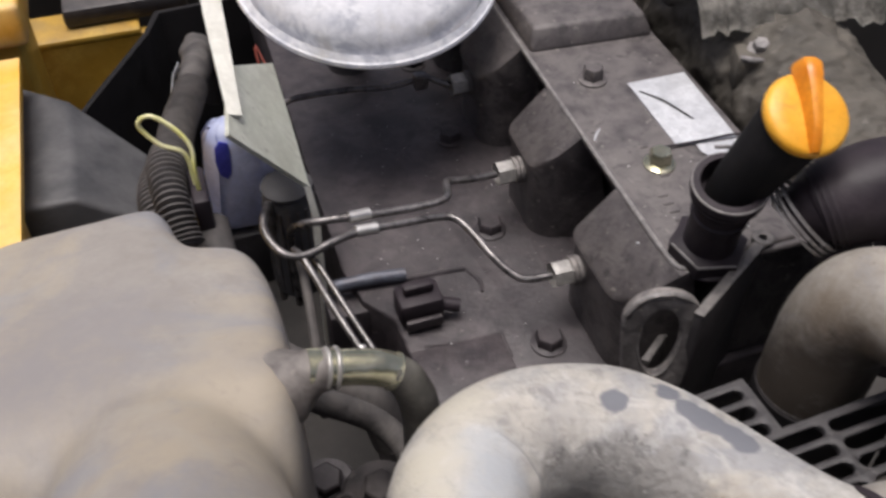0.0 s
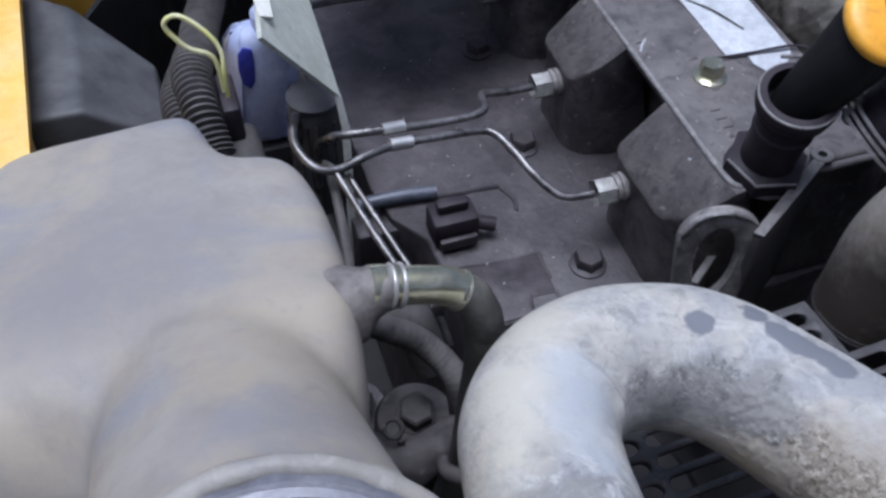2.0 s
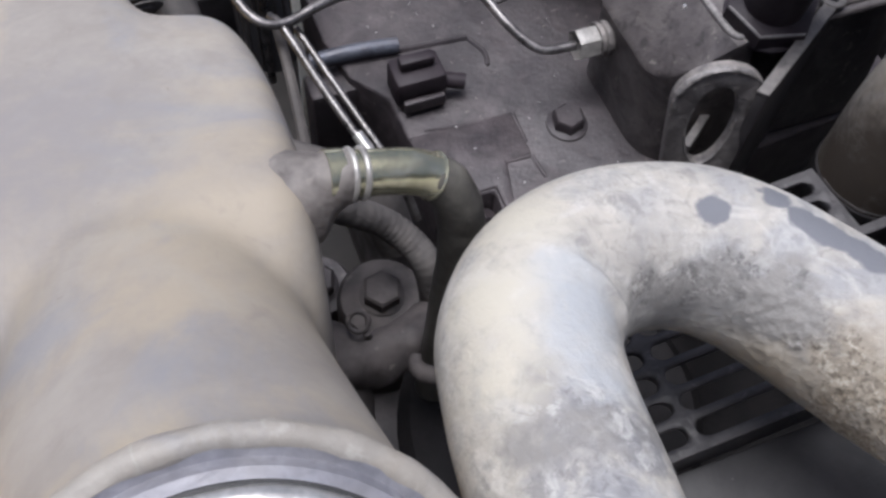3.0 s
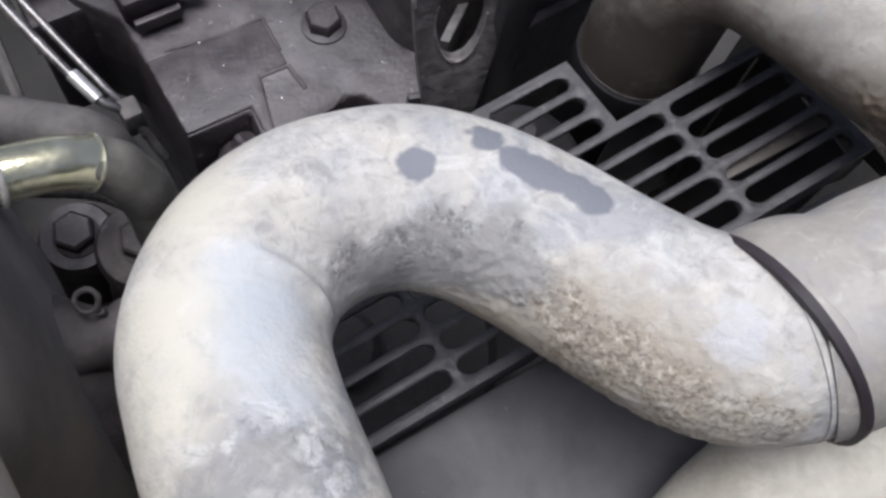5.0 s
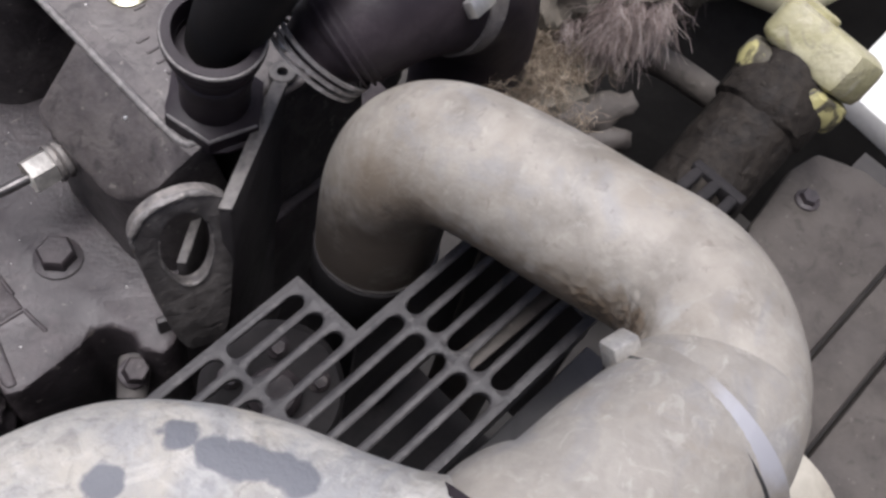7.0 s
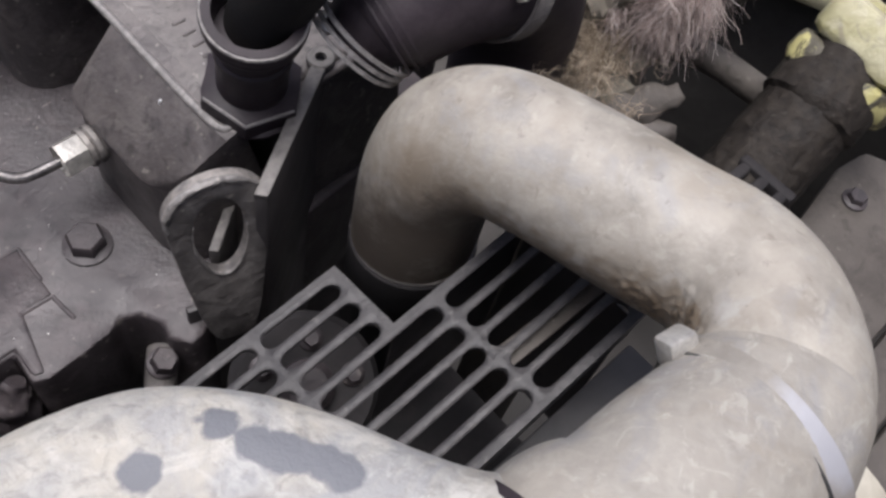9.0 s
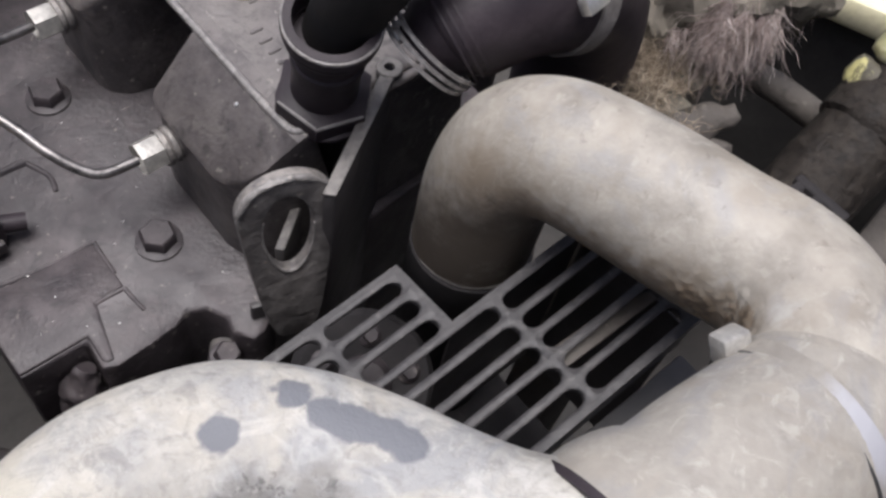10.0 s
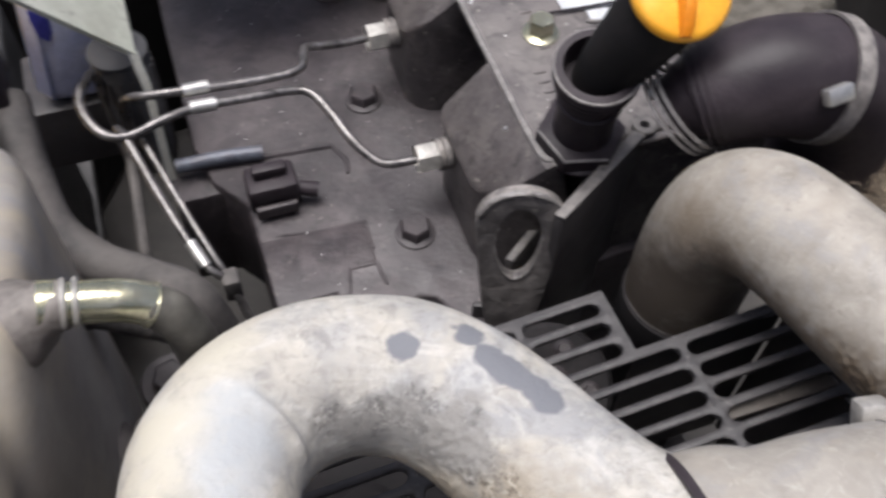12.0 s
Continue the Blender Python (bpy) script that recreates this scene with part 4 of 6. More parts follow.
for k in range(40):
    j = (k + 1) % 40
    for a, b in ((0, 1), (1, 3), (3, 2), (2, 0)):
        bm.faces.new((lay[a][k], lay[a][j], lay[b][j], lay[b][k]))
bmesh.ops.recalc_face_normals(bm, faces=bm.faces)
bmesh.ops.bevel(bm, geom=[e for e in bm.edges if e.calc_face_angle(0) > 1.0], offset=0.0014, segments=2, affect="EDGES", profile=0.5)
part("eye_plate", bm, LUG, eye)
# scuffs and the lit top-left edge, both in one pale strip
rim = [mo @ Vector((0.0226 * math.cos(a), 0.0206 * math.sin(a) + 0.0175, 0.0031)) for a in [radians(35 + 9 * k) for k in range(18)]]
part("worn_lit_rim", rough_up(tube([(*p, 0.0019 if 2 < k < 15 else 0.0011) for k, p in enumerate(rim)], 3, 10), 0.0006, 300), WORN_LIT, eye, "scuffed rim, its lit edge put in the pale colour")
# pale line paints the hole's lit lower surface along with wear
hole = [mo @ Vector((0.0124 * math.cos(a) * (1 + 0.1 * math.sin(a)), 0.0264 * math.sin(a), 0.0033)) for a in [radians(150 + 13 * k) for k in range(18)]]
part("worn_lit_hole_edge", rough_up(tube([(*p, 0.0007 if 2 < k < 14 else 0.0004) for k, p in enumerate(hole)], 3, 8), 0.0004, 300), WORN_LIT, eye, "scuffed hole edge, its lit lower lip put in the colour")
part("foot", prism([(0.2135, 0.3065), (0.2535, 0.2945), (0.2545, 0.2985), (0.2145, 0.3105)], -0.06, 0.05, 0.001), BLACK, eye)
plate = thing("bracket_plate", (0.285, 0.315, -0.02), "black steel bracket plate with a worn bright top edge", "bracket")
part("web", prism([(0.2475, 0.2945), (0.2515, 0.2905), (0.3195, 0.3325), (0.3155, 0.3375)], -0.1, 0.139, 0.0008), BLACK, plate)
part("edge", prism([(0.2472, 0.2947), (0.2517, 0.2902), (0.3197, 0.3322), (0.3152, 0.3377)], 0.1391, 0.1415, 0.0006), STRAP_DARK, plate, "worn grey top edge")
part("brace", prism([(0.2335, 0.314), (0.237, 0.3105), (0.266, 0.332), (0.2625, 0.3355)], 0.03, 0.081, 0.0008), STRAP_DARK, plate, "paler flat brace")
part("top_lug", lathe([(0.0025, 0), (0.0068, 0), (0.0068, 0.0022), (0.0062, 0.0028), (0.0028, 0.0028), (0.0025, 0.002)], (0.3185, 0.3365, 0.1393), (0, 0, 1), 20, None, True), STRAP_DARK, plate)

# ---- oil filler neck with orange cap ----
filler = thing("oil_filler_neck", (0.283, 0.348, 0.137), "black plastic oil filler neck with a bright orange cap", "filler neck")
part("hex_base", hexbolt(0.042, (0.2815, 0.3405, 0.136), (-0.05, -0.12, 1), 0.3, 1.05, 8), RUBBER, filler)
hexa = axes_at((0.2815, 0.3405, 0.136), (-0.05, -0.12, 1)) @ pose(0, 0, 0, 0, 0, 8)
# lit left edges of the hexagon, painted as pale strips
for a0 in (180, 240):
    ends = [hexa @ Vector((0.0232 * math.cos(radians(a)), 0.0232 * math.sin(radians(a)), 0.0115)) for a in (a0, a0 + 60)]
    part("lit_corner", tube([(*ends[0], 0.0007), (*ends[0].lerp(ends[1], 0.5), 0.0009), (*ends[1], 0.0006)], 3, 8), WORN_LIT, filler, "pale hexagon edge, its lit look put in the colour")
part("neck", lathe([(0.016, 0), (0.016, 0.03), (0.0172, 0.031), (0.0172, 0.034), (0.016, 0.035), (0.016, 0.04), (0.0172, 0.041), (0.0172, 0.044), (0.0165, 0.045), (0.0165, 0.049), (0.0208, 0.0498), (0.0212, 0.0525), (0.0206, 0.0535), (0.0218, 0.0545), (0.0222, 0.059), (0.0208, 0.0612), (0.0172, 0.0612), (0.0165, 0.045), (0, 0.045)], (0.2815, 0.34, 0.146), (-0.1, -0.2, 1), 40), RUBBER, filler)
part("tether", tube([(0.2835, 0.3595, 0.2045, 0.0011), (0.293, 0.349, 0.2095, 0.0012), (0.304, 0.335, 0.208, 0.0012), (0.31, 0.32, 0.2015, 0.0012), (0.309, 0.309, 0.196, 0.0011)], 6, 8), LUG, filler, "thin cap tether")
# highlight on the neck's lip drawn as a pale ring
part("highlight_lip", lathe([(0.0209 + 0.0012 * math.cos(a), 0.0597 + 0.0012 * math.sin(a)) for a in [k * math.pi / 4 for k in range(8)]], (0.2815, 0.34, 0.146), (-0.1, -0.2, 1), 40, None, True), WORN_LIT, filler, "paler lip, its highlight put in the colour")
part("stem", tube([(0.281, 0.338, 0.17, 0.0155), (0.285, 0.329, 0.205, 0.0165), (0.2935, 0.3225, 0.232, 0.019), (0.2995, 0.3195, 0.2495, 0.02)], 6, 32), INK, filler)
capax = Vector((0.0, -0.5, 0.86)).normalized()
cap = part("cap", lathe([(0, 0), (0.0215, 0), (0.023, 0.0015), (0.0236, 0.004), (0.023, 0.0065), (0.0208, 0.0082), (0.012, 0.009), (0, 0.0092)], (0.3005, 0.3185, 0.2505), capax, 56), ORANGE, filler, "bright orange plastic cap")
gx = Vector((0.265, 0.831, 0.489)).normalized()
gy = capax.cross(gx)
mo = Matrix(((gx.x, gy.x, capax.x, 0.3005), (gx.y, gy.y, capax.y, 0.3185), (gx.z, gy.z, capax.z, 0.2505), (0, 0, 0, 1))) @ Matrix.Translation((0, 0, 0.0085))
bm = bmesh.new()
secs = [(-0.0225, 0.0022, 0.002), (-0.019, 0.0028, 0.005), (-0.008, 0.0034, 0.0085), (0.006, 0.0042, 0.0105), (0.018, 0.0056, 0.0118), (0.0245, 0.006, 0.0112), (0.0275, 0.0046, 0.0085)]
rows = [[bm.verts.new(mo @ Vector((x, w * a, h * b - 0.001))) for a, b in ((-1.25, 0), (-1, 0.6), (-0.72, 0.92), (-0.3, 1), (0.3, 1), (0.72, 0.92), (1, 0.6), (1.25, 0))] for x, w, h in secs]
for a, b in zip(rows, rows[1:]):
    for k in range(8):
        bm.faces.new((a[k], a[(k + 1) % 8], b[(k + 1) % 8], b[k]))
bm.faces.new(rows[0]), bm.faces.new(rows[-1][::-1])
bmesh.ops.recalc_face_normals(bm, faces=bm.faces)
part("grip", bm, GRIPORANGE, cap, "deeper orange grip")

# ---- black intake elbow with clamp behind the filler ----
elbow = thing("intake_elbow", (0.34, 0.31, 0.14), "black rubber intake elbow with worm-drive clamps", "intake hose")
part("hose", tube([(0.309, 0.3055, 0.185, 0.0175), (0.3135, 0.3048, 0.1895, 0.0185), (0.319, 0.3035, 0.194, 0.0225), (0.327, 0.301, 0.199, 0.026), (0.348, 0.297, 0.206, 0.0285), (0.372, 0.292, 0.204, 0.03), (0.392, 0.29, 0.19, 0.03), (0.402, 0.29, 0.15, 0.03), (0.404, 0.29, 0.06, 0.03)], 7, 32), RUBBER, elbow)
# bands coloured pale to carry their highlights
for at, ax, r in (((0.3095, 0.3055, 0.1855), (0.62, -0.15, 0.7), 0.0226), ((0.312, 0.305, 0.188), (0.62, -0.15, 0.7), 0.0231), ((0.3147, 0.3045, 0.1907), (0.62, -0.15, 0.7), 0.0237)):
    part("clamp_band", band(at, ax, r, 0.0017, 0.0014), WORN_LIT, elbow, "thin clamp band, pale colour carrying its whitish highlights")
for k in range(3):
    part("collar_ridge", band((0.3195 + 0.0032 * k, 0.3032 - 0.0006 * k, 0.1945 + 0.0014 * k), (0.85, -0.25, 0.45), 0.0236 + 0.0009 * k, 0.0012, 0.0014), RUBBER, elbow)
part("clamp_screw", lathe([(0.0, -0.004), (0.0042, -0.004), (0.0052, -0.001), (0.0052, 0.0015), (0.004, 0.0035), (0, 0.0042)], (0.3025, 0.315, 0.194), (-0.45, -0.45, 0.75), 20), BRIGHT, elbow, "bright round clamp screw")
part("end_band", band((0.376, 0.2915, 0.203), (1, -0.2, -0.3), 0.0302, 0.009, 0.0016), LUG, elbow, "broad dark end clamp")
part("screw_housing", prism([(-0.007, -0.004), (0.007, -0.004), (0.007, 0.004), (-0.007, 0.004)], 0, 0.006, 0.0012, axes_at((0.36, 0.2665, 0.2215), (0.1, -0.75, 0.65))), BRIGHT, elbow, "bright clamp screw housing")

# ---- slotted belt guard ----
shear = Matrix(((1, 0, 0, 0), (0, 1, 0, 0), (0.12, -0.12, 1, 0.1365 - 0.12 * 0.26 + 0.12 * 0.2), (0, 0, 0, 1)))
guard = thing("belt_guard", (0.22, 0.2, 0.0), "dusty grey steel belt guard with rows of long slots", "guard")
bm = bmesh.new()
cols = [(0.0695, 0.1398), (0.1398, 0.21), (0.21, 0.2768), (0.2768, 0.3342)]
for k in range(8):
    y = 0.2425 - 0.0125 * k
    for x0, x1 in cols:
        if k < 3 and x0 > 0.27:
            continue
        if k < 3 and x0 > 0.2:
            x1 = 0.2535
        slot_cell(bm, (x0 + x1) / 2, y, (x1 - x0) / 2, 0.00625, (x1 - x0) / 2 - 0.0064, 0.005, -0.005, 0.0, shear)
bmesh.ops.remove_doubles(bm, verts=bm.verts, dist=0.0001)
part("slotted_plate", rough_up(bm, 0.0005, 160), GRILLE, guard, angle=50)
for x0, x1, y0, y1 in ((0.066, 0.2535, 0.2488, 0.2515), (0.2535, 0.2565, 0.2112, 0.2515), (0.2565, 0.3375, 0.2112, 0.2138), (0.3342, 0.3375, 0.1487, 0.2112), (0.066, 0.3375, 0.1462, 0.1487), (0.066, 0.0693, 0.1487, 0.2488)):
    part("border_strip", prism([(x0, y0), (x1, y0), (x1, y1), (x0, y1)], -0.0055, 0.0, 0, shear), GRILLE, guard, smooth=False)
part("near_flange", prism([(0.066, 0.1475), (0.3375, 0.1475), (0.3375, 0.1486), (0.066, 0.1486)], -0.03, -0.0056, 0, shear), GRILLE, guard, smooth=False)
strip = rough_up(prism([(0.28, 0.1785), (0.334, 0.1755), (0.334, 0.166), (0.28, 0.168)], -0.0105, -0.0075, 0.0006, shear), 0.0006, 150)
whole("lodged_strip", strip, BROWN, "dusty grey strip of trash lodged under the guard's slots", "debris")
apron = thing("guard_apron", (0.2, 0.07, 0.0), "plain dark grey sheet steel apron below the belt guard", "sheet")
part("sheet", box(0.066, 0.347, -0.06, 0.1455, 0.1, 0.104, 0.0015), GREYPLATE, apron)
part("fold", box(0.066, 0.347, 0.141, 0.1455, 0.0, 0.0995, 0.001), GREYPLATE, apron)

part("side_flange", box(0.3376, 0.3386, 0.149, 0.212, 0.0, 0.135, 0.0003, 1), BLACK, guard)
part("end_flange", box(0.257, 0.337, 0.2126, 0.2136, 0.0, 0.13, 0.0003, 1), BLACK, guard)
# black sheet added so the depth behind the slots stays dark
part("slot_dark_sheet", box(0.066, 0.34, 0.149, 0.29, -0.06, -0.056, 0.001), STEMBLACK, guard, "black sheet added deep under the guard to darken the slots")

# pulley and tensioner seen through the slots
pulley = thing("belt_pulley", (0.225, 0.24, 0.0), "dusty grey belt pulley with a hub under the guard", "pulley")
part("rim", lathe([(0.012, 0), (0.03, 0.0), (0.034, 0.004), (0.03, 0.008), (0.034, 0.012), (0.031, 0.016), (0.012, 0.013)], (0.228, 0.236, 0.07), (-0.2, -0.45, 1), 40), STEMBLACK, pulley)
for k in range(5):
    a = 2 * math.pi * k / 5
    part("bolt", hexbolt(0.007, axes_at((0.228, 0.236, 0.07), (-0.2, -0.45, 1)) @ Vector((0.0215 * math.cos(a), 0.0215 * math.sin(a), 0.0145)), (-0.2, -0.45, 1), 0.8, 1.3, 9 * k), IRON, pulley)
part("hub", lathe([(0.0125, -0.09), (0.0125, 0.019), (0.009, 0.022), (0, 0.022)], (0.228, 0.236, 0.07), (-0.2, -0.45, 1), 24), IRON, pulley)
pulley2 = thing("belt_pulley", (0.32, 0.18, 0.0), "large dark belt pulley under the guard", "pulley")
part("rim", lathe([(0.02, 0), (0.075, 0.0), (0.082, 0.006), (0.075, 0.012), (0.082, 0.018), (0.076, 0.024), (0.02, 0.02)], (0.12, 0.215, 0.0), (0, -0.15, 0.98), 48), STEMBLACK, pulley2)
part("hub", lathe([(0.0205, -0.2), (0.0205, 0.03), (0.016, 0.034), (0, 0.034)], (0.12, 0.215, 0.0), (0, -0.15, 0.98), 24), STEMBLACK, pulley2)

# ---- charge air tubes ----
pipe1 = thing("charge_tube", (0.06, 0.1, 0.2), "pale oxidised aluminium charge air tube in a tight bend, stained", "pipe")
q = 0.0298
bm = tube([(0.04, 0.02, 0.245, q), (0.0455, 0.055, 0.239, q), (0.0507, 0.0916, 0.2302, q), (0.0556, 0.1248, 0.2235, q), (0.0598, 0.1565, 0.219, q), (0.0678, 0.1815, 0.2145, 0.0303), (0.0867, 0.2, 0.209, 0.0306), (0.1119, 0.2054, 0.2065, 0.03), (0.1365, 0.1992, 0.2047, q), (0.1541, 0.1844, 0.2043, q), (0.1667, 0.1648, 0.2045, q), (0.1765, 0.1426, 0.2078, q), (0.1875, 0.121, 0.211, 0.0305), (0.2, 0.1065, 0.213, 0.032), (0.216, 0.0995, 0.2145, 0.033), (0.235, 0.095, 0.2185, 0.031)], 26, 150)
rough_up(bm, 0.0007, 28)
bm.normal_update()
for v in bm.verts:
    near = max(max(0.0, 1 - (v.co - Vector(c)).length / r) for c, r in (((0.158, 0.12, 0.215), 0.045), ((0.175, 0.092, 0.218), 0.045), ((0.145, 0.155, 0.222), 0.028), ((0.058, 0.135, 0.25), 0.035)))
    if near > 0:
        q2 = v.co + Vector((0.002, 0.0, 0.0)) * noise.noise(v.co * 130)
        v.co += v.normal * (0.0008 * min(1.0, 1.6 * near) * (0.7 * noise.noise(v.co * 430) + 0.9 * (0.5 - abs(noise.noise(q2 * 230))) + 0.3 * noise.noise(v.co * 120)))
groove(bm, [(0.0835, 0.189, 0.2405), (0.0899, 0.1812, 0.2365), (0.0934, 0.1751, 0.2307), (0.094, 0.172, 0.222)], 0.0022, 0.0022)
part("tube_wall", bm, ALU, pipe1)
part("end_bead", band((0.2097, 0.1012, 0.2138), (0.93, -0.2, 0.15), 0.0322, 0.0016, 0.0009), ALU, pipe1, "low bead at the tube end")
hose = thing("coupling_hose", (0.24, 0.1, 0.2), "dusty grey rubber coupling hose between the two air tubes", "hose")
bm = tube([(0.2115, 0.1002, 0.2139, 0.0358), (0.2174, 0.1002, 0.2149, 0.0353), (0.2295, 0.0955, 0.2188, 0.0337), (0.252, 0.0935, 0.2192, 0.0337), (0.27, 0.0912, 0.2162, 0.0345), (0.285, 0.0897, 0.213, 0.0345), (0.298, 0.0922, 0.2128, 0.0336), (0.304, 0.0943, 0.2126, 0.0325)], 10, 60)
part("sleeve", rough_up(bm, 0.001, 32), HOSE, hose)
part("end_lip", band((0.2108, 0.1003, 0.2137), (0.985, 0.03, 0.16), 0.0322, 0.003, 0.0048), RUBBER, hose, "dark hose end lip")
clamp = thing("hose_clamp", (0.28, 0.1, 0.22), "flat steel band clamp with a square bolt block", "clamp")
cax = Vector((0.986, -0.1, 0.1)).normalized()
part("strap", band((0.2855, 0.0893, 0.2122), cax, 0.0354, 0.0085, 0.0016), STRAP, clamp, "flat band, bare and bluish along one stretch")
part("edge_gap", band((0.2808, 0.0898, 0.2128), cax, 0.0352, 0.0012, 0.0014), SCUFF, clamp)
bm = prism([(-0.0055, -0.0045), (0.0058, -0.0048), (0.006, 0.004), (-0.0052, 0.0048)], -0.004, 0.0072, 0.0016, axes_at((0.2835, 0.1235, 0.2265), (0.1, 0.6, 0.75)))
part("bolt_block", bm, STEEL, clamp, "bright square bolt block")
pipe2 = thing("intake_tube", (0.32, 0.2, 0.1), "dusty tan-grey painted intake tube bent over the belt guard", "pipe")
w = 0.0298
bm = tube([(0.272, 0.0912, 0.2158, 0.0315), (0.284, 0.0898, 0.2135, 0.032), (0.3085, 0.0957, 0.2125, 0.0318), (0.3276, 0.1133, 0.2105, 0.0308), (0.3345, 0.1349, 0.2068, w), (0.3315, 0.1591, 0.2032, w), (0.326, 0.1863, 0.2008, w), (0.3218, 0.2109, 0.197, w), (0.318, 0.2318, 0.1902, w), (0.3132, 0.2455, 0.1769, w), (0.3098, 0.2515, 0.1561, w), (0.309, 0.2527, 0.129, w), (0.3088, 0.2527, 0.1015, w)], 26, 150)
rough_up(bm, 0.0008, 26)
bm.normal_update()
for v in bm.verts:
    near = max(max(0.0, 1 - (v.co - Vector(c)).length / r) for c, r in (((0.3, 0.128, 0.212), 0.022), ((0.303, 0.147, 0.2), 0.02)))
    if near > 0:
        v.co += v.normal * (0.0011 * min(1.0, 1.6 * near) * (0.6 * noise.noise(v.co * 400) + 0.8 * (0.5 - abs(noise.noise(v.co * 220)))))
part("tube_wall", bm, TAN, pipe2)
part("loose_wire", tube([(0.3372, 0.2445, 0.126, 0.0009), (0.3385, 0.2435, 0.138, 0.001), (0.3375, 0.2425, 0.148, 0.001), (0.3385, 0.241, 0.156, 0.0008)], 5, 8), STEMBLACK, pipe2, "thin black wire at the tube's back")
part("foot_bead", band((0.309, 0.2527, 0.1036), (0, 0.03, 1), 0.0297, 0.0011, 0.0006), WORN_LIT, pipe2, "paler bead round the foot")
# added black collar stands in for the darkness below the foot
stem = whole("intake_dark_foot", lathe([(0, -0.25), (0.03, -0.25), (0.03, -0.02), (0.0312, -0.018), (0.0312, 0.0135), (0.0304, 0.0143), (0, 0.0143)], (0.3088, 0.2527, 0.088), (0, 0, 1), 32), STEMBLACK, "black collar added where it is dark under the intake tube", "flange")

# pale tube running under the coupling
lower = thing("lower_tube", (0.2, 0.06, 0.1), "pale dusty tube lying under the coupling hose", "pipe")
part("tube_wall", tube([(0.1, 0.0, 0.125, 0.03), (0.15, 0.03, 0.13, 0.03), (0.19, 0.05, 0.135, 0.03), (0.25, 0.055, 0.14, 0.03), (0.34, 0.05, 0.14, 0.03)], 8, 32), PALETAN, lower)

# ---- air box with funnel neck ----
airbox = thing("air_box", (-0.05, 0.28, 0.0), "dusty beige-grey plastic air box with a round flared outlet", "air box")
plan = [(-0.128, 0.215), (-0.132, 0.25), (-0.1335, 0.3), (-0.1335, 0.34), (-0.131, 0.372), (-0.125, 0.392), (-0.111, 0.402), (-0.072, 0.4055), (-0.042, 0.409), (-0.0315, 0.409), (-0.0265, 0.393), (-0.0235, 0.371), (-0.0155, 0.3585), (-0.004, 0.3545), (0.007, 0.3505), (0.0128, 0.334), (0.0155, 0.3), (0.0145, 0.26), (0.0112, 0.23), (0.007, 0.205), (-0.002, 0.19), (-0.03, 0.183), (-0.09, 0.183), (-0.12, 0.195)]

def chaikin(p):
    out = []
    for k in range(len(p)):
        a, b = np.array(p[k]), np.array(p[(k + 1) % len(p)])
        out += [a * 0.75 + b * 0.25, a * 0.25 + b * 0.75]
    return out


def crown(y):
    """Height of the lid: it rises gently towards the outlet and falls away at the shoulder."""
    s = min(max((0.25 - y) / 0.062, 0.0), 1.0)
    return 0.2232 + (0.35 - y) * 0.24 - 0.06 * s * s


plan = chaikin(plan)
mid = np.mean(plan, axis=0)
bm = bmesh.new()
loops = []
for inset, drop in ((0.004, 0.24), (0.0, 0.2), (0.0, 0.02), (0.0012, 0.011), (0.0045, 0.005), (0.0095, 0.0015), (0.018, 0.0), (0.04, -0.0015)):
    ring = []
    for p in plan:
        d = mid - p
        p2 = p + d / np.linalg.norm(d) * (inset - 0.0028)
        ring.append(bm.verts.new((p2[0], p2[1], crown(p2[1]) - drop)))
    loops.append(ring)
for a, b in zip(loops, loops[1:]):
    for k in range(len(a)):
        j = (k + 1) % len(a)
        bm.faces.new((a[k], a[j], b[j], b[k]))
bm.faces.new(loops[0][::-1])
top = bm.verts.new((mid[0], mid[1], crown(mid[1]) + 0.0015))
inner = [[bm.verts.new((mid[0] + (v.co.x - mid[0]) * f, mid[1] + (v.co.y - mid[1]) * f, crown(mid[1] + (v.co.y - mid[1]) * f) + 0.0015)) for v in loops[-1]] for f in (0.8, 0.6, 0.4, 0.2)]
loops += inner
for a, b in zip([loops[7]] + inner, inner):
    for k in range(len(a)):
        bm.faces.new((a[k], a[(k + 1) % len(a)], b[(k + 1) % len(a)], b[k]))
for k in range(len(inner[-1])):
    bm.faces.new((inner[-1][k], inner[-1][(k + 1) % len(inner[-1])], top))
nax = Vector((0.02, -0.62, 0.78)).normalized()
c0, c1, rows = Vector((-0.0383, 0.1022, 0.2719)), Vector((-0.046, 0.25, 0.2)), []
for u, extra in [(1.35, -0.006), (1.15, -0.002)] + [(k / 14, 0.0) for k in range(14, 0, -1)] + [(0.02, 0.001), (0.0, 0.002), (-0.01, 0.0024), (-0.02, 0.001), (-0.023, -0.003)]:
    k1 = min(max(u, 0), 1)
    ax = (nax * (1 - k1) + Vector((0, -1, 0.24)).normalized() * k1).normalized()
    c, r = c0.lerp(c1, u), 0.0564 + (0.043 - 0.0564) * min(max(u, 0), 1) ** 0.6 + extra
    sx = Vector((1, 0, 0)) - ax * ax.x
    sx.normalize()
    sy = ax.cross(sx)
    rows.append([bm.verts.new(c + sx * r * math.cos(a) + sy * r * math.sin(a)) for a in [2 * math.pi * k / 72 for k in range(72)]])
for a, b in zip(rows, rows[1:]):
    for k in range(72):
        bm.faces.new((a[k], a[(k + 1) % 72], b[(k + 1) % 72], b[k]))
bm.faces.new(rows[0]), bm.faces.new(rows[-1][::-1])
bmesh.ops.recalc_face_normals(bm, faces=bm.faces)
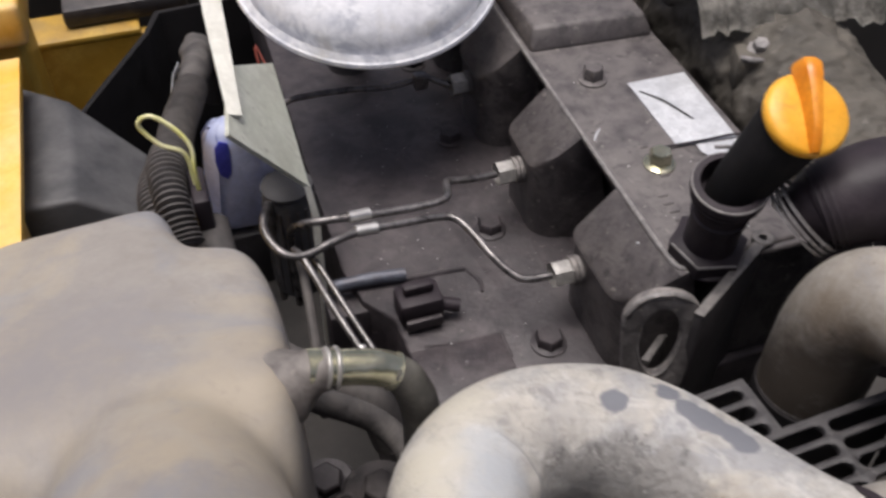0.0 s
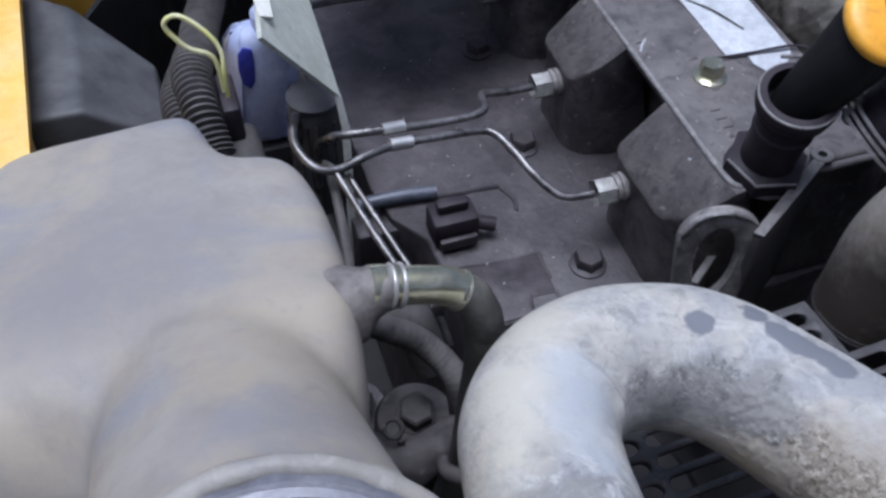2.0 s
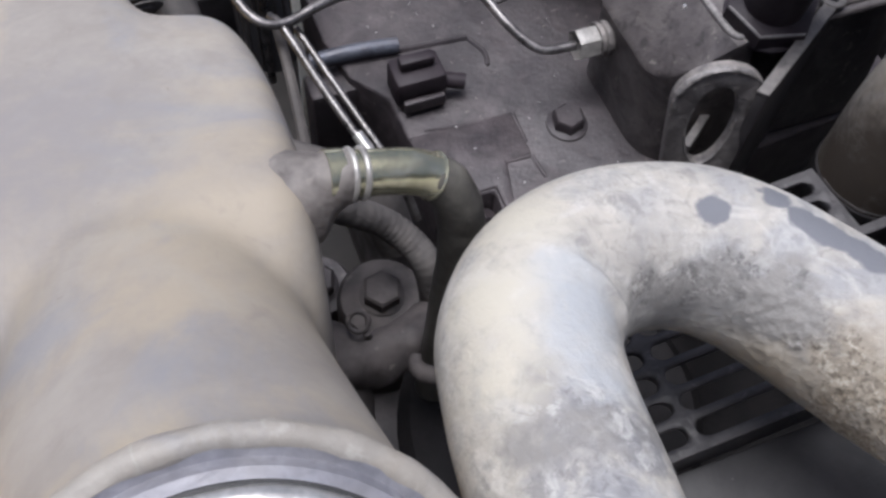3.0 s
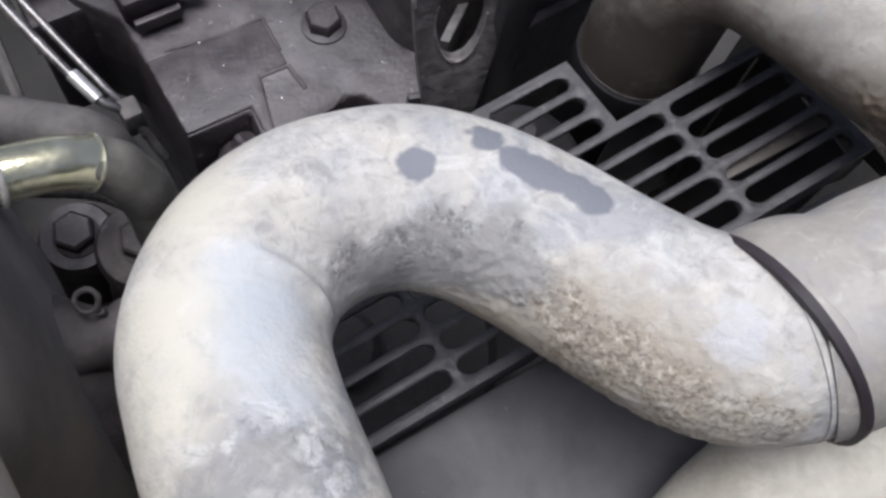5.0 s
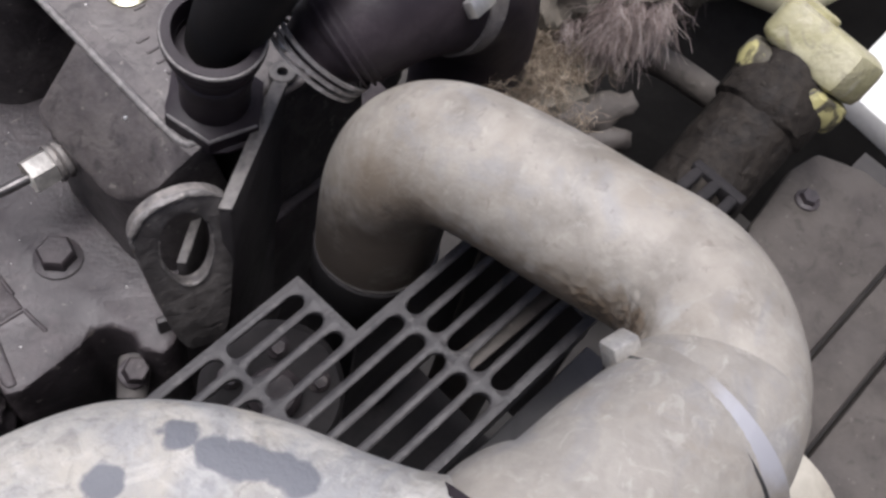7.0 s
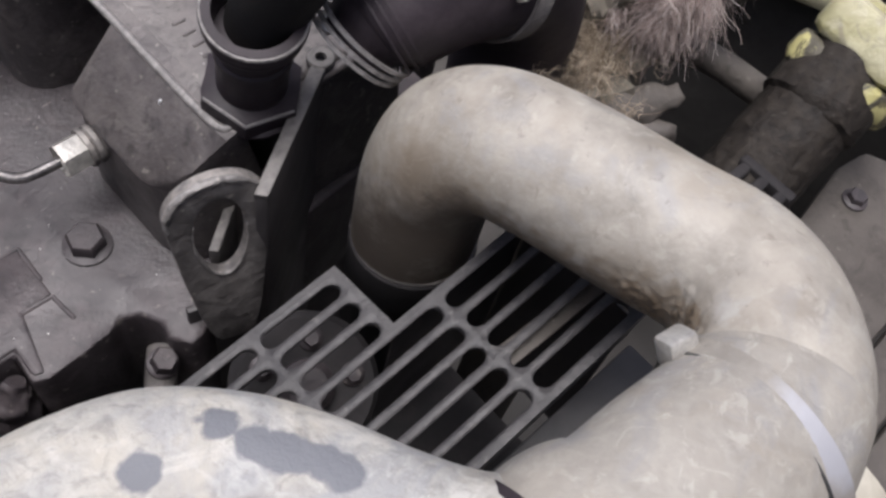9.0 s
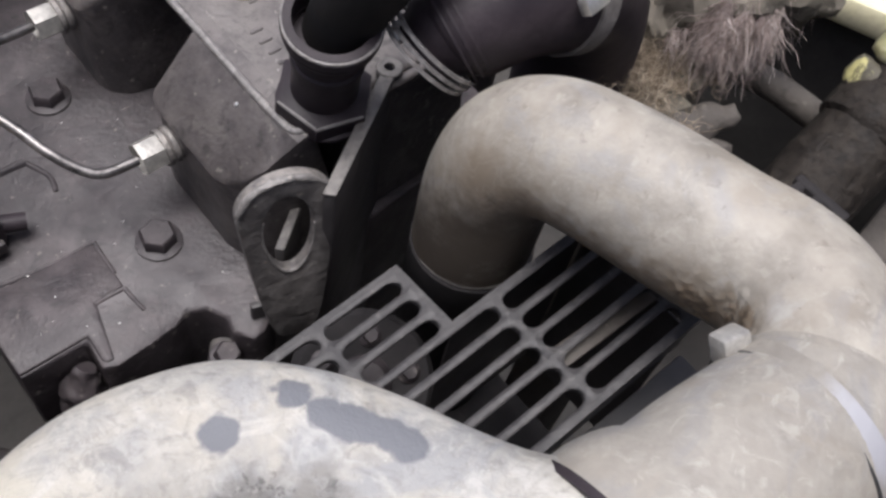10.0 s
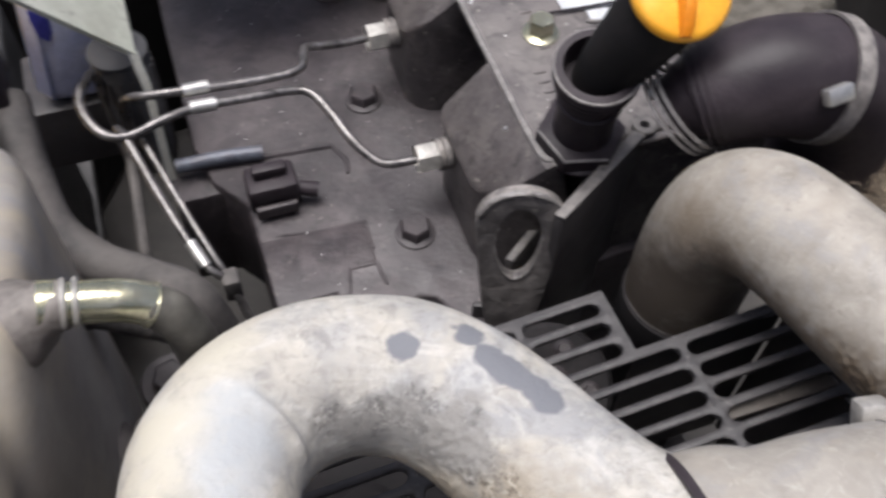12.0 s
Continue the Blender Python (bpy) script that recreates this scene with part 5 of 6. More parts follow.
skin = part("shell", bm, TANK, airbox, angle=180)
remesh = skin.modifiers.new("one_skin", "REMESH")
remesh.mode, remesh.voxel_size, remesh.use_smooth_shade = "VOXEL", 0.0026, True
soft = skin.modifiers.new("soft_moulding", "SMOOTH")
soft.factor, soft.iterations = 0.6, 34
rc = (-0.0383, 0.1022, 0.2719)
bm = lathe([(0.0566 + 0.0034 * math.cos(a), 0.0028 + 0.0034 * math.sin(a)) for a in [k * math.pi / 5 for k in range(10)]], rc, nax, 96, None, True)
part("rolled_rim", rough_up(bm, 0.0009, 110), HOSE, airbox, "worn rolled outlet rim")
ring = thing("outlet_clamp", (-0.026, 0.12, 0.22), "bright steel clamp ring round the air box outlet", "clamp")
part("groove", lathe([(0.0556, 0.0032), (0.0556, 0.006), (0.0532, 0.0054), (0.0524, 0.0088), (0.05, 0.0096), (0.0494, 0.0064), (0.044, 0.0048), (0, 0.004)], rc, nax, 96), LILAC, ring, "blue-grey inner flange")
part("gap", lathe([(0.049 + 0.001 * math.cos(a), 0.0086 + 0.001 * math.sin(a)) for a in [k * math.pi / 4 for k in range(8)]], rc, nax, 96, None, True), SCUFF, ring)
part("band", rough_up(lathe([(0.046 + 0.0031 * math.cos(a), 0.01 + 0.0034 * math.sin(a)) for a in [k * math.pi / 6 for k in range(12)]], rc, nax, 96, None, True), 0.0003, 60), BRIGHT, ring, "bright rounded clamp ring")
part("inner_disc", lathe([(0.0432, 0.0064), (0.04, 0.0084), (0.024, 0.0092), (0, 0.0096)], rc, nax, 64), HOSE, ring)

# spigot, olive elbow and breather hose beside the air box
spig = thing("breather_elbow", (0.04, 0.254, 0.2), "olive plated breather stub with ring clamps and grimy rubber elbow", "elbow")
part("spigot", rough_up(tube([(0.004, 0.2485, 0.2275, 0.0185), (0.0125, 0.248, 0.2305, 0.0165), (0.0185, 0.2472, 0.2335, 0.0125), (0.0245, 0.2465, 0.236, 0.0096), (0.03, 0.246, 0.2362, 0.0084)], 6, 36), 0.0016, 110), SPIGOT, spig, "lumpy grimy sleeve flaring onto the air box")
part("pipe", tube([(0.024, 0.2463, 0.2372, 0.0076), (0.032, 0.2458, 0.2358, 0.0078), (0.041, 0.2449, 0.2342, 0.0079), (0.0495, 0.2438, 0.2318, 0.008), (0.0565, 0.2428, 0.2275, 0.0081)], 8, 32), OLIVE, spig)
part("end_bead", lathe([(0.0081 + 0.0007 * math.cos(a), 0.0007 * math.sin(a)) for a in [k * math.pi / 4 for k in range(8)]], (0.0565, 0.2428, 0.2275), (0.8, -0.13, -0.6), 32, None, True), OLIVE, spig)
part("elbow_hose", rough_up(tube([(0.0535, 0.2434, 0.2296, 0.0076), (0.0575, 0.2426, 0.2265, 0.0082), (0.0625, 0.2412, 0.2195, 0.0086), (0.0665, 0.2391, 0.2045, 0.0088), (0.067, 0.237, 0.175, 0.009), (0.06, 0.235, 0.06, 0.009)], 9, 32), 0.0005, 140), DAMP, spig, "grimy beige-grey rubber elbow")
part("clamp_strap", band((0.0232, 0.2466, 0.2368), (1, -0.05, -0.22), 0.0086, 0.006, 0.0008, 36), OLIVE, spig, "flat olive clamp strap")
for x in (0.0285, 0.0325):
    part("ring_clamp", lathe([(0.0083 + 0.0011 * math.cos(a), 0.0011 * math.sin(a)) for a in [k * math.pi / 4 for k in range(8)]], (x, 0.246, 0.2366 - 0.25 * (x - 0.0285)), (1, -0.05, -0.25), 32, None, True), STEEL, spig, "thin steel ring clamp")
hose2 = thing("breather_hose", (0.04, 0.26, 0.05), "dusty grey ribbed breather hose beside the air box", "hose")
part("ribbed_wall", tube([(0.006, 0.299, 0.166, 0.0072), (0.0308, 0.2985, 0.143, 0.0072), (0.0545, 0.296, 0.121, 0.0072), (0.0665, 0.2865, 0.109, 0.0072), (0.0712, 0.276, 0.1, 0.0072), (0.0725, 0.2675, 0.065, 0.0072), (0.071, 0.262, 0.0, 0.0072)], 24, 22, True, 0.0002), DUSTRUB, hose2)
part("end_cuff", tube([(0.012, 0.299, 0.1602, 0.0084), (0.022, 0.299, 0.151, 0.0084)], 2, 24), RUBBER, hose2, "plain end cuff")

# pump bracket with bolts, low between air box and head
pump = thing("pump_bracket", (0.05, 0.31, -0.1), "dusty dark cast pump bracket with two bolts and a ring eye", "bracket")
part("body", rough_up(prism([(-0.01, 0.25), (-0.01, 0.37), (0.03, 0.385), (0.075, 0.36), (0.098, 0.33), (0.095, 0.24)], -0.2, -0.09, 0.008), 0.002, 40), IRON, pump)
part("round_boss", lathe([(0.036, -0.11), (0.0265, -0.04), (0.0265, 0.0), (0.024, 0.005), (0.018, 0.0065), (0, 0.0065)], (0.061, 0.32, -0.004), (0, -0.1, 1), 40), CAST, pump)
part("second_boss", lathe([(0.03, -0.09), (0.022, -0.03), (0.022, -0.005), (0.02, 0.0), (0, 0.0)], (0.0305, 0.356, -0.03), (0, -0.1, 1), 40), IRON, pump)
part("bolt", hexbolt(0.0205, (0.061, 0.3195, 0.0022), (0, -0.1, 1), 0.6, 1.2, 12), CAST, pump, "dusty hexagon bolt")
part("bolt", hexbolt(0.0205, (0.0305, 0.356, -0.0305), (0, -0.1, 1), 0.6, 1.2, 12), IRON, pump)
bm = tube([(0.002, 0.262, 0.085, 0.019), (0.016, 0.253, 0.087, 0.0175), (0.03, 0.247, 0.089, 0.0145), (0.044, 0.248, 0.09, 0.0115), (0.056, 0.2525, 0.088, 0.0115), (0.07, 0.26, 0.07, 0.013), (0.075, 0.275, 0.02, 0.016)], 10, 32)
part("arm", rough_up(rough_up(bm, 0.004, 55), 0.001, 180), CAST, pump, "lumpy dust-caked cast arm")
part("web", rough_up(tube([(0.012, 0.25, 0.085, 0.016), (0.012, 0.232, 0.06, 0.018), (0.006, 0.22, 0.0, 0.02), (0.006, 0.22, -0.06, 0.02)], 8, 24), 0.003, 60), CAST, pump)
ex = Vector((0.03, 0.2565, 0.1085))
part("ring_eye", rough_up(lathe([(0.0046 + 0.0013 * math.cos(a), 0.0014 * math.sin(a)) for a in [k * math.pi / 4 for k in range(8)]], ex, (-0.15, -0.5, 0.85), 28, None, True), 0.0003, 300), CAST, pump, "small ring eye")
part("eye_stem", tube([(0.0335, 0.2515, 0.094, 0.0026), (0.0325, 0.2518, 0.1045, 0.0017)], 2, 12), CAST, pump)
bent = tube([(0.061, 0.212, 0.12, 0.0036), (0.053, 0.2135, 0.124, 0.0038), (0.0465, 0.216, 0.126, 0.0038), (0.044, 0.22, 0.127, 0.0034), (0.0455, 0.2245, 0.127, 0.0028)], 6, 14)
whole("bent_clip", rough_up(bent, 0.0006, 160), CAST, "small bent steel clip beside the charge tube", "clip")

# ---- throttle rods ----
rods = thing("control_rods", (0.06, 0.38, 0.0), "pair of thin steel control rods running down beside the head", "rod")
part("rod", tube([(0.0417, 0.4466, 0.112, 0.0024), (0.0463, 0.4346, 0.1124, 0.0024), (0.0578, 0.397, 0.0968, 0.0024), (0.0709, 0.3607, 0.0824, 0.0024), (0.0816, 0.3505, 0.0723, 0.0024), (0.0889, 0.337, 0.045, 0.0024)], 5, 10), LINE, rods)
part("rod", tube([(0.054, 0.44, 0.105, 0.002), (0.066, 0.4, 0.092, 0.002), (0.077, 0.3655, 0.08, 0.002), (0.0835, 0.352, 0.07, 0.002)], 5, 10), LINE, rods)
part("lever", tube([(0.0453, 0.4498, 0.1, 0.0032), (0.0437, 0.4199, 0.0899, 0.0032), (0.0396, 0.3801, 0.069, 0.0034), (0.038, 0.37, 0.03, 0.0034)], 4, 8), DUSTRUB, rods)
part("end_block", box(0.078, 0.088, 0.345, 0.357, 0.06, 0.078, 0.002), DUSTRUB, rods)
part("end_clip", tube([(0.0665, 0.373, 0.0875, 0.0034), (0.072, 0.3585, 0.0815, 0.0034)], 3, 10), BRIGHT, rods, "bright rod clip")
whole("coolant_hose", tube([(-0.0076, 0.45, 0.146, 0.0125), (-0.0072, 0.4332, 0.1408, 0.0128), (-0.0055, 0.4107, 0.1263, 0.013), (0.0005, 0.3838, 0.1104, 0.013), (0.0187, 0.3634, 0.1, 0.0128), (0.0415, 0.3488, 0.095, 0.0125), (0.0622, 0.3346, 0.088, 0.0122), (0.072, 0.325, 0.05, 0.012)], 7, 24), DUSTRUB, "thick dusty dark coolant hose behind the air box", "hose")

# ---- pale bracket plate with reservoir bottle and loom ----
pale = thing("pale_bracket", (0.06, 0.5, 0.03), "pale grey-green painted sheet steel bracket, bent and narrow above", "bracket")


def sheet(quads, thick, n):
    """Flat bent sheet from a strip of edge pairs, given a thickness along n."""
    bm = bmesh.new()
    n = Vector(n).normalized() * thick
    rows = [[bm.verts.new(Vector(a)), bm.verts.new(Vector(b)), bm.verts.new(Vector(b) + n), bm.verts.new(Vector(a) + n)] for a, b in quads]
    for a, b in zip(rows, rows[1:]):
        for k in range(4):
            j = (k + 1) % 4
            bm.faces.new((a[k], a[j], b[j], b[k]))
    bm.faces.new(rows[0]), bm.faces.new(rows[-1][::-1])
    return bm


part("plate", sheet([((0.0253, 0.5333, 0.2026), (0.0617, 0.5933, 0.1594)), ((0.021, 0.492, 0.2068), (0.0623, 0.538, 0.145)), ((0.0157, 0.4503, 0.211), (0.0624, 0.4832, 0.1309))], 0.003, (-0.87, 0.05, -0.49)), PALE, pale)
part("upright", sheet([((0.0197, 0.6156, 0.275), (0.0345, 0.6156, 0.274)), ((0.0182, 0.543, 0.2205), (0.0305, 0.543, 0.2185)), ((0.0178, 0.472, 0.2095), (0.0265, 0.478, 0.2025))], 0.003, (0, 0.4, -0.9)), CREAM, pale, "cream upright flange")
part("leg", sheet([((0.0585, 0.481, 0.1345), (0.063, 0.4835, 0.1302)), ((0.0605, 0.4772, 0.1084), (0.0657, 0.4776, 0.1084)), ((0.0585, 0.4708, 0.0434), (0.0637, 0.4712, 0.0434)), ((0.0575, 0.47, -0.02), (0.0627, 0.4703, -0.02))], 0.003, (0, 1, 0)), CREAM, pale, "cream strip leg")
bottle = thing("reservoir_bottle", (0.015, 0.556, 0.03), "bluish white plastic reservoir bottle with a blue mark", "bottle")
bm = prism([(-0.006, 0.54), (0.002, 0.532), (0.036, 0.532), (0.044, 0.538), (0.044, 0.556), (0.034, 0.562), (0.004, 0.562), (-0.006, 0.556)], 0.055, 0.15, 0.012)
for v in bm.verts:
    f = (v.co.z - 0.055) / 0.098
    v.co.x += -0.003 + 0.009 * f
    v.co.x = 0.023 + (v.co.x - 0.023) * (1 - 0.12 * max(f, 0) ** 2)
part("body", bm, BOTTLE, bottle)
part("neck", lathe([(0.013, -0.003), (0.013, 0.008), (0.011, 0.01), (0, 0.01)], (0.033, 0.547, 0.15), (0, 0, 1), 24), BOTTLE, bottle)
part("blue_mark", prism([(0.007, 0.116), (0.012, 0.111), (0.0152, 0.117), (0.0165, 0.13), (0.0165, 0.142), (0.011, 0.145), (0.0068, 0.14), (0.0055, 0.128)], -0.0006, 0.0008, 0.0003, Matrix(((1, 0, 0, 0), (0, 0, -1, 0.5321), (0, 1, 0, 0), (0, 0, 0, 1)))), BLUE, bottle, "blue printed mark")
part("cradle", box(-0.02, 0.05, 0.53, 0.59, 0.0, 0.0545, 0.003), BLACK, bottle, "black cradle")
can = thing("filter_canister", (0.052, 0.512, 0.0), "grimy grey ribbed filter canister behind the pale bracket", "filter")
bm = lathe([(0, 0.0), (0.018, 0.0), (0.0185, 0.004), (0.0185, 0.088), (0.0165, 0.094), (0, 0.096)], (0.05, 0.514, 0.012), (0, 0, 1), 60)
part("body", rough_up(bm, 0.0008, 120), GBOX, can)
for k in range(18):
    a = 2 * math.pi * k / 18
    x, y = 0.05 + 0.0187 * math.cos(a), 0.514 + 0.0187 * math.sin(a)
    part("rib", tube([(x, y, 0.018, 0.0011), (x, y, 0.06, 0.0011), (x, y, 0.098, 0.0011)], 2, 6), DUSTRUB, can)
part("head", lathe([(0, 0), (0.0185, 0), (0.0185, 0.002), (0.014, 0.005), (0, 0.006)], (0.05, 0.514, 0.1085), (0, 0, 1), 40), GBOX, can)
loom = thing("cable_loom", (-0.01, 0.5, 0.1), "black corrugated cable conduit with a connector", "cable")
part("conduit", tube([(-0.022, 0.413, 0.165, 0.0075), (-0.0245, 0.437, 0.178, 0.0068), (-0.0245, 0.474, 0.1765, 0.0085), (-0.0185, 0.507, 0.1665, 0.0085), (-0.0125, 0.545, 0.156, 0.0085), (-0.0055, 0.575, 0.1495, 0.0085), (0.001, 0.605, 0.1425, 0.0085)], 32, 20, True, 0.0038), DUSTRUB, loom, angle=20)
part("second_conduit", tube([(-0.03, 0.413, 0.15, 0.0075), (-0.0345, 0.44, 0.163, 0.008), (-0.0355, 0.474, 0.162, 0.0068), (-0.028, 0.507, 0.154, 0.0068), (-0.02, 0.535, 0.147, 0.0068)], 32, 18, True, 0.003), DUSTRUB, loom, angle=20)
wrap = tube([(0.0, 0.602, 0.143, 0.0108), (0.004, 0.625, 0.138, 0.0118), (0.011, 0.669, 0.126, 0.0125), (0.015, 0.74, 0.09, 0.012), (0.02, 0.8, 0.0, 0.012)], 14, 24)
part("tape_wrap", rough_up(rough_up(wrap, 0.003, 60), 0.001, 200), DUSTRUB, loom, "crumpled dusty tape wrap")
part("connector", box(-0.0135, -0.003, 0.435, 0.47, 0.15, 0.178, 0.003), RUBBER, loom)
part("tape_flag", sheet([((-0.012, 0.6, 0.1485), (-0.0145, 0.602, 0.1405)), ((-0.01, 0.616, 0.1485), (-0.0115, 0.618, 0.1395)), ((-0.004, 0.63, 0.1505), (-0.0045, 0.632, 0.1425))], 0.0006, (-1, -0.3, 0.4)), FOIL, loom, "loose silver tape end")
whole("yellow_wire", tube([(-0.008, 0.447, 0.178, 0.0013), (-0.0078, 0.4478, 0.1937, 0.0013), (-0.0071, 0.4531, 0.2053, 0.0013), (-0.0131, 0.4585, 0.215, 0.0014), (-0.0233, 0.4634, 0.2231, 0.0014), (-0.0305, 0.4649, 0.2225, 0.0014), (-0.0325, 0.4645, 0.2165, 0.0014), (-0.0235, 0.4605, 0.205, 0.0014), (-0.0113, 0.4565, 0.1985, 0.0014), (-0.0095, 0.452, 0.178, 0.0013)], 6, 10), WIRE, "loop of yellow-green wire above the conduit", "wire")
whole("red_wire", tube([(0.051, 0.6, 0.17, 0.0008), (0.054, 0.59, 0.14, 0.0008), (0.062, 0.585, 0.12, 0.0008), (0.06, 0.59, 0.145, 0.0008), (0.052, 0.6, 0.172, 0.0008)], 5, 8), REDWIRE, "thin red wire hanging by the bracket", "wire")

# ---- hazy bowl on its stand ----
bowl = thing("strainer_bowl", (0.165, 0.685, 0.037), "hazy whitish plastic bowl with a rolled rim on black stand", "bowl")
bc = (0.1525, 0.664, 0.193)
part("dish", lathe([(0.1, 0.004), (0.104, 0.0), (0.104, -0.007), (0.1, -0.011), (0.096, -0.008), (0.094, 0.006), (0.084, 0.018), (0.064, 0.028), (0.037, 0.033), (0, 0.034)], bc, (-0.02, -0.31, 0.95), 72), BOWL, bowl)
part("stand", lathe([(0, -0.156), (0.02, -0.156), (0.016, -0.145), (0.016, -0.01), (0, -0.01)], (0.15, 0.755, 0.193), (0, 0, 1), 32), BLACK, bowl)
part("rolled_rim", lathe([(0.103 + 0.0035 * math.cos(a), -0.003 + 0.0035 * math.sin(a)) for a in [k * math.pi / 4 for k in range(8)]], bc, (-0.02, -0.31, 0.95), 72, None, True), BOWL, bowl)

# ---- lagged manifold, chaff, fittings to the right ----
lag = thing("exhaust_manifold", (0.48, 0.6, 0.0), "dusty olive-brown cast exhaust manifold with a bolted lug", "manifold")
bm = tube([(0.45, 0.4, 0.08, 0.05), (0.452, 0.46, 0.1, 0.058), (0.455, 0.56, 0.11, 0.062), (0.455, 0.7, 0.115, 0.06), (0.45, 0.9, 0.11, 0.06)], 70, 130)
part("casting", rough_up(rough_up(rough_up(bm, 0.006, 26), 0.0035, 75), 0.0016, 210), MANIFOLD, lag)
part("ridge", rough_up(tube([(0.406, 0.63, 0.138, 0.008), (0.413, 0.575, 0.143, 0.012), (0.42, 0.54, 0.146, 0.014), (0.434, 0.515, 0.15, 0.011), (0.45, 0.5, 0.152, 0.005)], 12, 28), 0.006, 70), MANIFOLD, lag, "dusty ridge")
part("lug", rough_up(prism([(0.395, 0.5), (0.43, 0.49), (0.44, 0.515), (0.405, 0.525)], 0.12, 0.152, 0.005), 0.0015, 100), MANIFOLD, lag)
part("lug_edge", tube([(0.399, 0.503, 0.152, 0.0018), (0.404, 0.496, 0.153, 0.0022), (0.412, 0.4935, 0.1525, 0.0016)], 5, 8), WORN_LIT, lag, "bright worn edge")
part("clamp_bolt", hexbolt(0.011, (0.418, 0.508, 0.152), (-0.2, -0.3, 1), 0.8, 1.5, 0), WORN_LIT, lag, "worn clamp bolt")
part("stub", box(0.44, 0.52, 0.42, 0.9, -0.1, 0.06, 0.01), IRON, lag)
bm = bmesh.new()
nx, ny, rg = 60, 36, random.Random(31)
grid = []
for iy in range(ny):
    v2 = iy / (ny - 1)
    row = []
    for ix in range(nx):
        u = ix / (nx - 1)
        x = 0.378 + 0.155 * u
        hem = 0.012 * noise.noise(Vector((x * 70, 3.1, 0))) + 0.006 * noise.noise(Vector((x * 190, 7.7, 0)))
        y = 0.527 - 0.02 * u + hem * (1 - v2) + 0.12 * v2
        fold = 0.0035 * noise.noise(Vector((x * 160, y * 40, 1.5))) + 0.002 * noise.noise(Vector((x * 60, y * 90, 4.2)))
        row.append(bm.verts.new((x, y, 0.1795 + fold - 0.02 * max(0.0, 1 - v2 / 0.16) ** 2)))
    grid.append(row)
for a, b in zip(grid, grid[1:]):
    for k in range(nx - 1):
        bm.faces.new((a[k], a[k + 1], b[k + 1], b[k]))
bmesh.ops.solidify(bm, geom=list(bm.faces), thickness=0.0012)
shield = thing("heat_shield", (0.45, 0.58, 0.17), "pale grey crumpled heat shield with a ragged hem over the manifold", "heat shield")
part("crumpled_sheet", bm, CRUMPLED, shield, angle=70)
part("hem_rivet", lathe([(0.004, 0), (0.0036, 0.0016), (0.002, 0.0026), (0, 0.003)], (0.418, 0.545, 0.183), (0, -0.2, 1), 16), FOIL, shield)


def strands(count, seed, centre, spread, length, fall, curl=0.35, tufts=0, thin=1.0):
    """Loose dry fibres as thin three-sided strips, evenly or in hanging tufts."""
    rg, bm = random.Random(seed), bmesh.new()
    spots = [(Vector([c + rg.gauss(0, s) for c, s in zip(centre, spread)]), Vector((rg.gauss(0, 0.5), rg.gauss(0, 0.5), 0)), rg.uniform(0.5, 1.5)) for _ in range(max(tufts, 1))]
    for _ in range(count):
        if tufts:
            c, lean, size = rg.choice(spots)
            p = c + Vector((rg.gauss(0, 0.0022), rg.gauss(0, 0.0022), rg.gauss(0, 0.002)))
        else:
            p, lean, size = Vector([c + rg.gauss(0, s) for c, s in zip(centre, spread)]), Vector(), 1.0
        d = (Vector((rg.gauss(0, 1), rg.gauss(0, 1), rg.gauss(0, 0.7) - fall)) + lean * fall * 0.6).normalized()
        r = rg.uniform(0.00012, 0.00034) * thin
        pts, step = [], length * size * rg.uniform(0.4, 1.3) / 4
        for k in range(5):
            pts.append((*p, r * (1 - 0.15 * k)))
            d = (d + Vector((rg.gauss(0, curl), rg.gauss(0, curl), rg.gauss(0, curl) - 0.12 * fall))).normalized()
            p = p + d * step
        tube(pts, 1, 3, False, 0, bm, 0, False)
    return bm


whole("dry_chaff", strands(9000, 7, (0.424, 0.266, 0.133), (0.017, 0.012, 0.008), 0.013, 0.1, 0.6, 150, 0.6), FIBRE, "tangle of dry grass chaff lodged beside the intake elbow", "debris", kind="stuff")
whole("hanging_fibres", strands(9000, 11, (0.483, 0.2475, 0.168), (0.019, 0.006, 0.005), 0.02, 2.4, 0.28, 60, 0.55), TASSEL, "frayed pale fibres hanging off the lagging in tufts", "debris", kind="stuff")
clod = rough_up(rough_up(lathe([(0, -0.04), (0.03, -0.036), (0.04, 0.0), (0.032, 0.022), (0, 0.03)], (0.436, 0.268, 0.112), (0, 0, 1), 48), 0.016, 50), 0.006, 160)
whole("dirt_clod", clod, LINING, "clod of caked brown dirt under the chaff", "debris")
clod = rough_up(rough_up(tube([(0.45, 0.3, 0.14, 0.03), (0.475, 0.275, 0.158, 0.026), (0.5, 0.255, 0.165, 0.022), (0.54, 0.25, 0.16, 0.02)], 10, 32), 0.012, 60), 0.004, 180)
whole("lagging_scrap", clod, LINING, "torn scrap of brown lagging hung with fibres", "debris")
finger = thing("broken_lug", (0.44, 0.23, 0.0), "dusty broken cast lug beside the chaff", "lug")
bm = rough_up(tube([(0.425, 0.24, 0.118, 0.012), (0.438, 0.229, 0.123, 0.0105), (0.449, 0.2235, 0.128, 0.008), (0.458, 0.2195, 0.131, 0.0045)], 6, 18), 0.003, 120)
part("tip", bm, BROWN, finger)
part("second_tip", rough_up(tube([(0.43, 0.225, 0.112, 0.01), (0.441, 0.211, 0.119, 0.007), (0.446, 0.206, 0.12, 0.004)], 5, 14), 0.002, 120), BROWN, finger)
part("base", box(0.4, 0.445, 0.205, 0.25, -0.3, 0.116, 0.008), BROWN, finger)

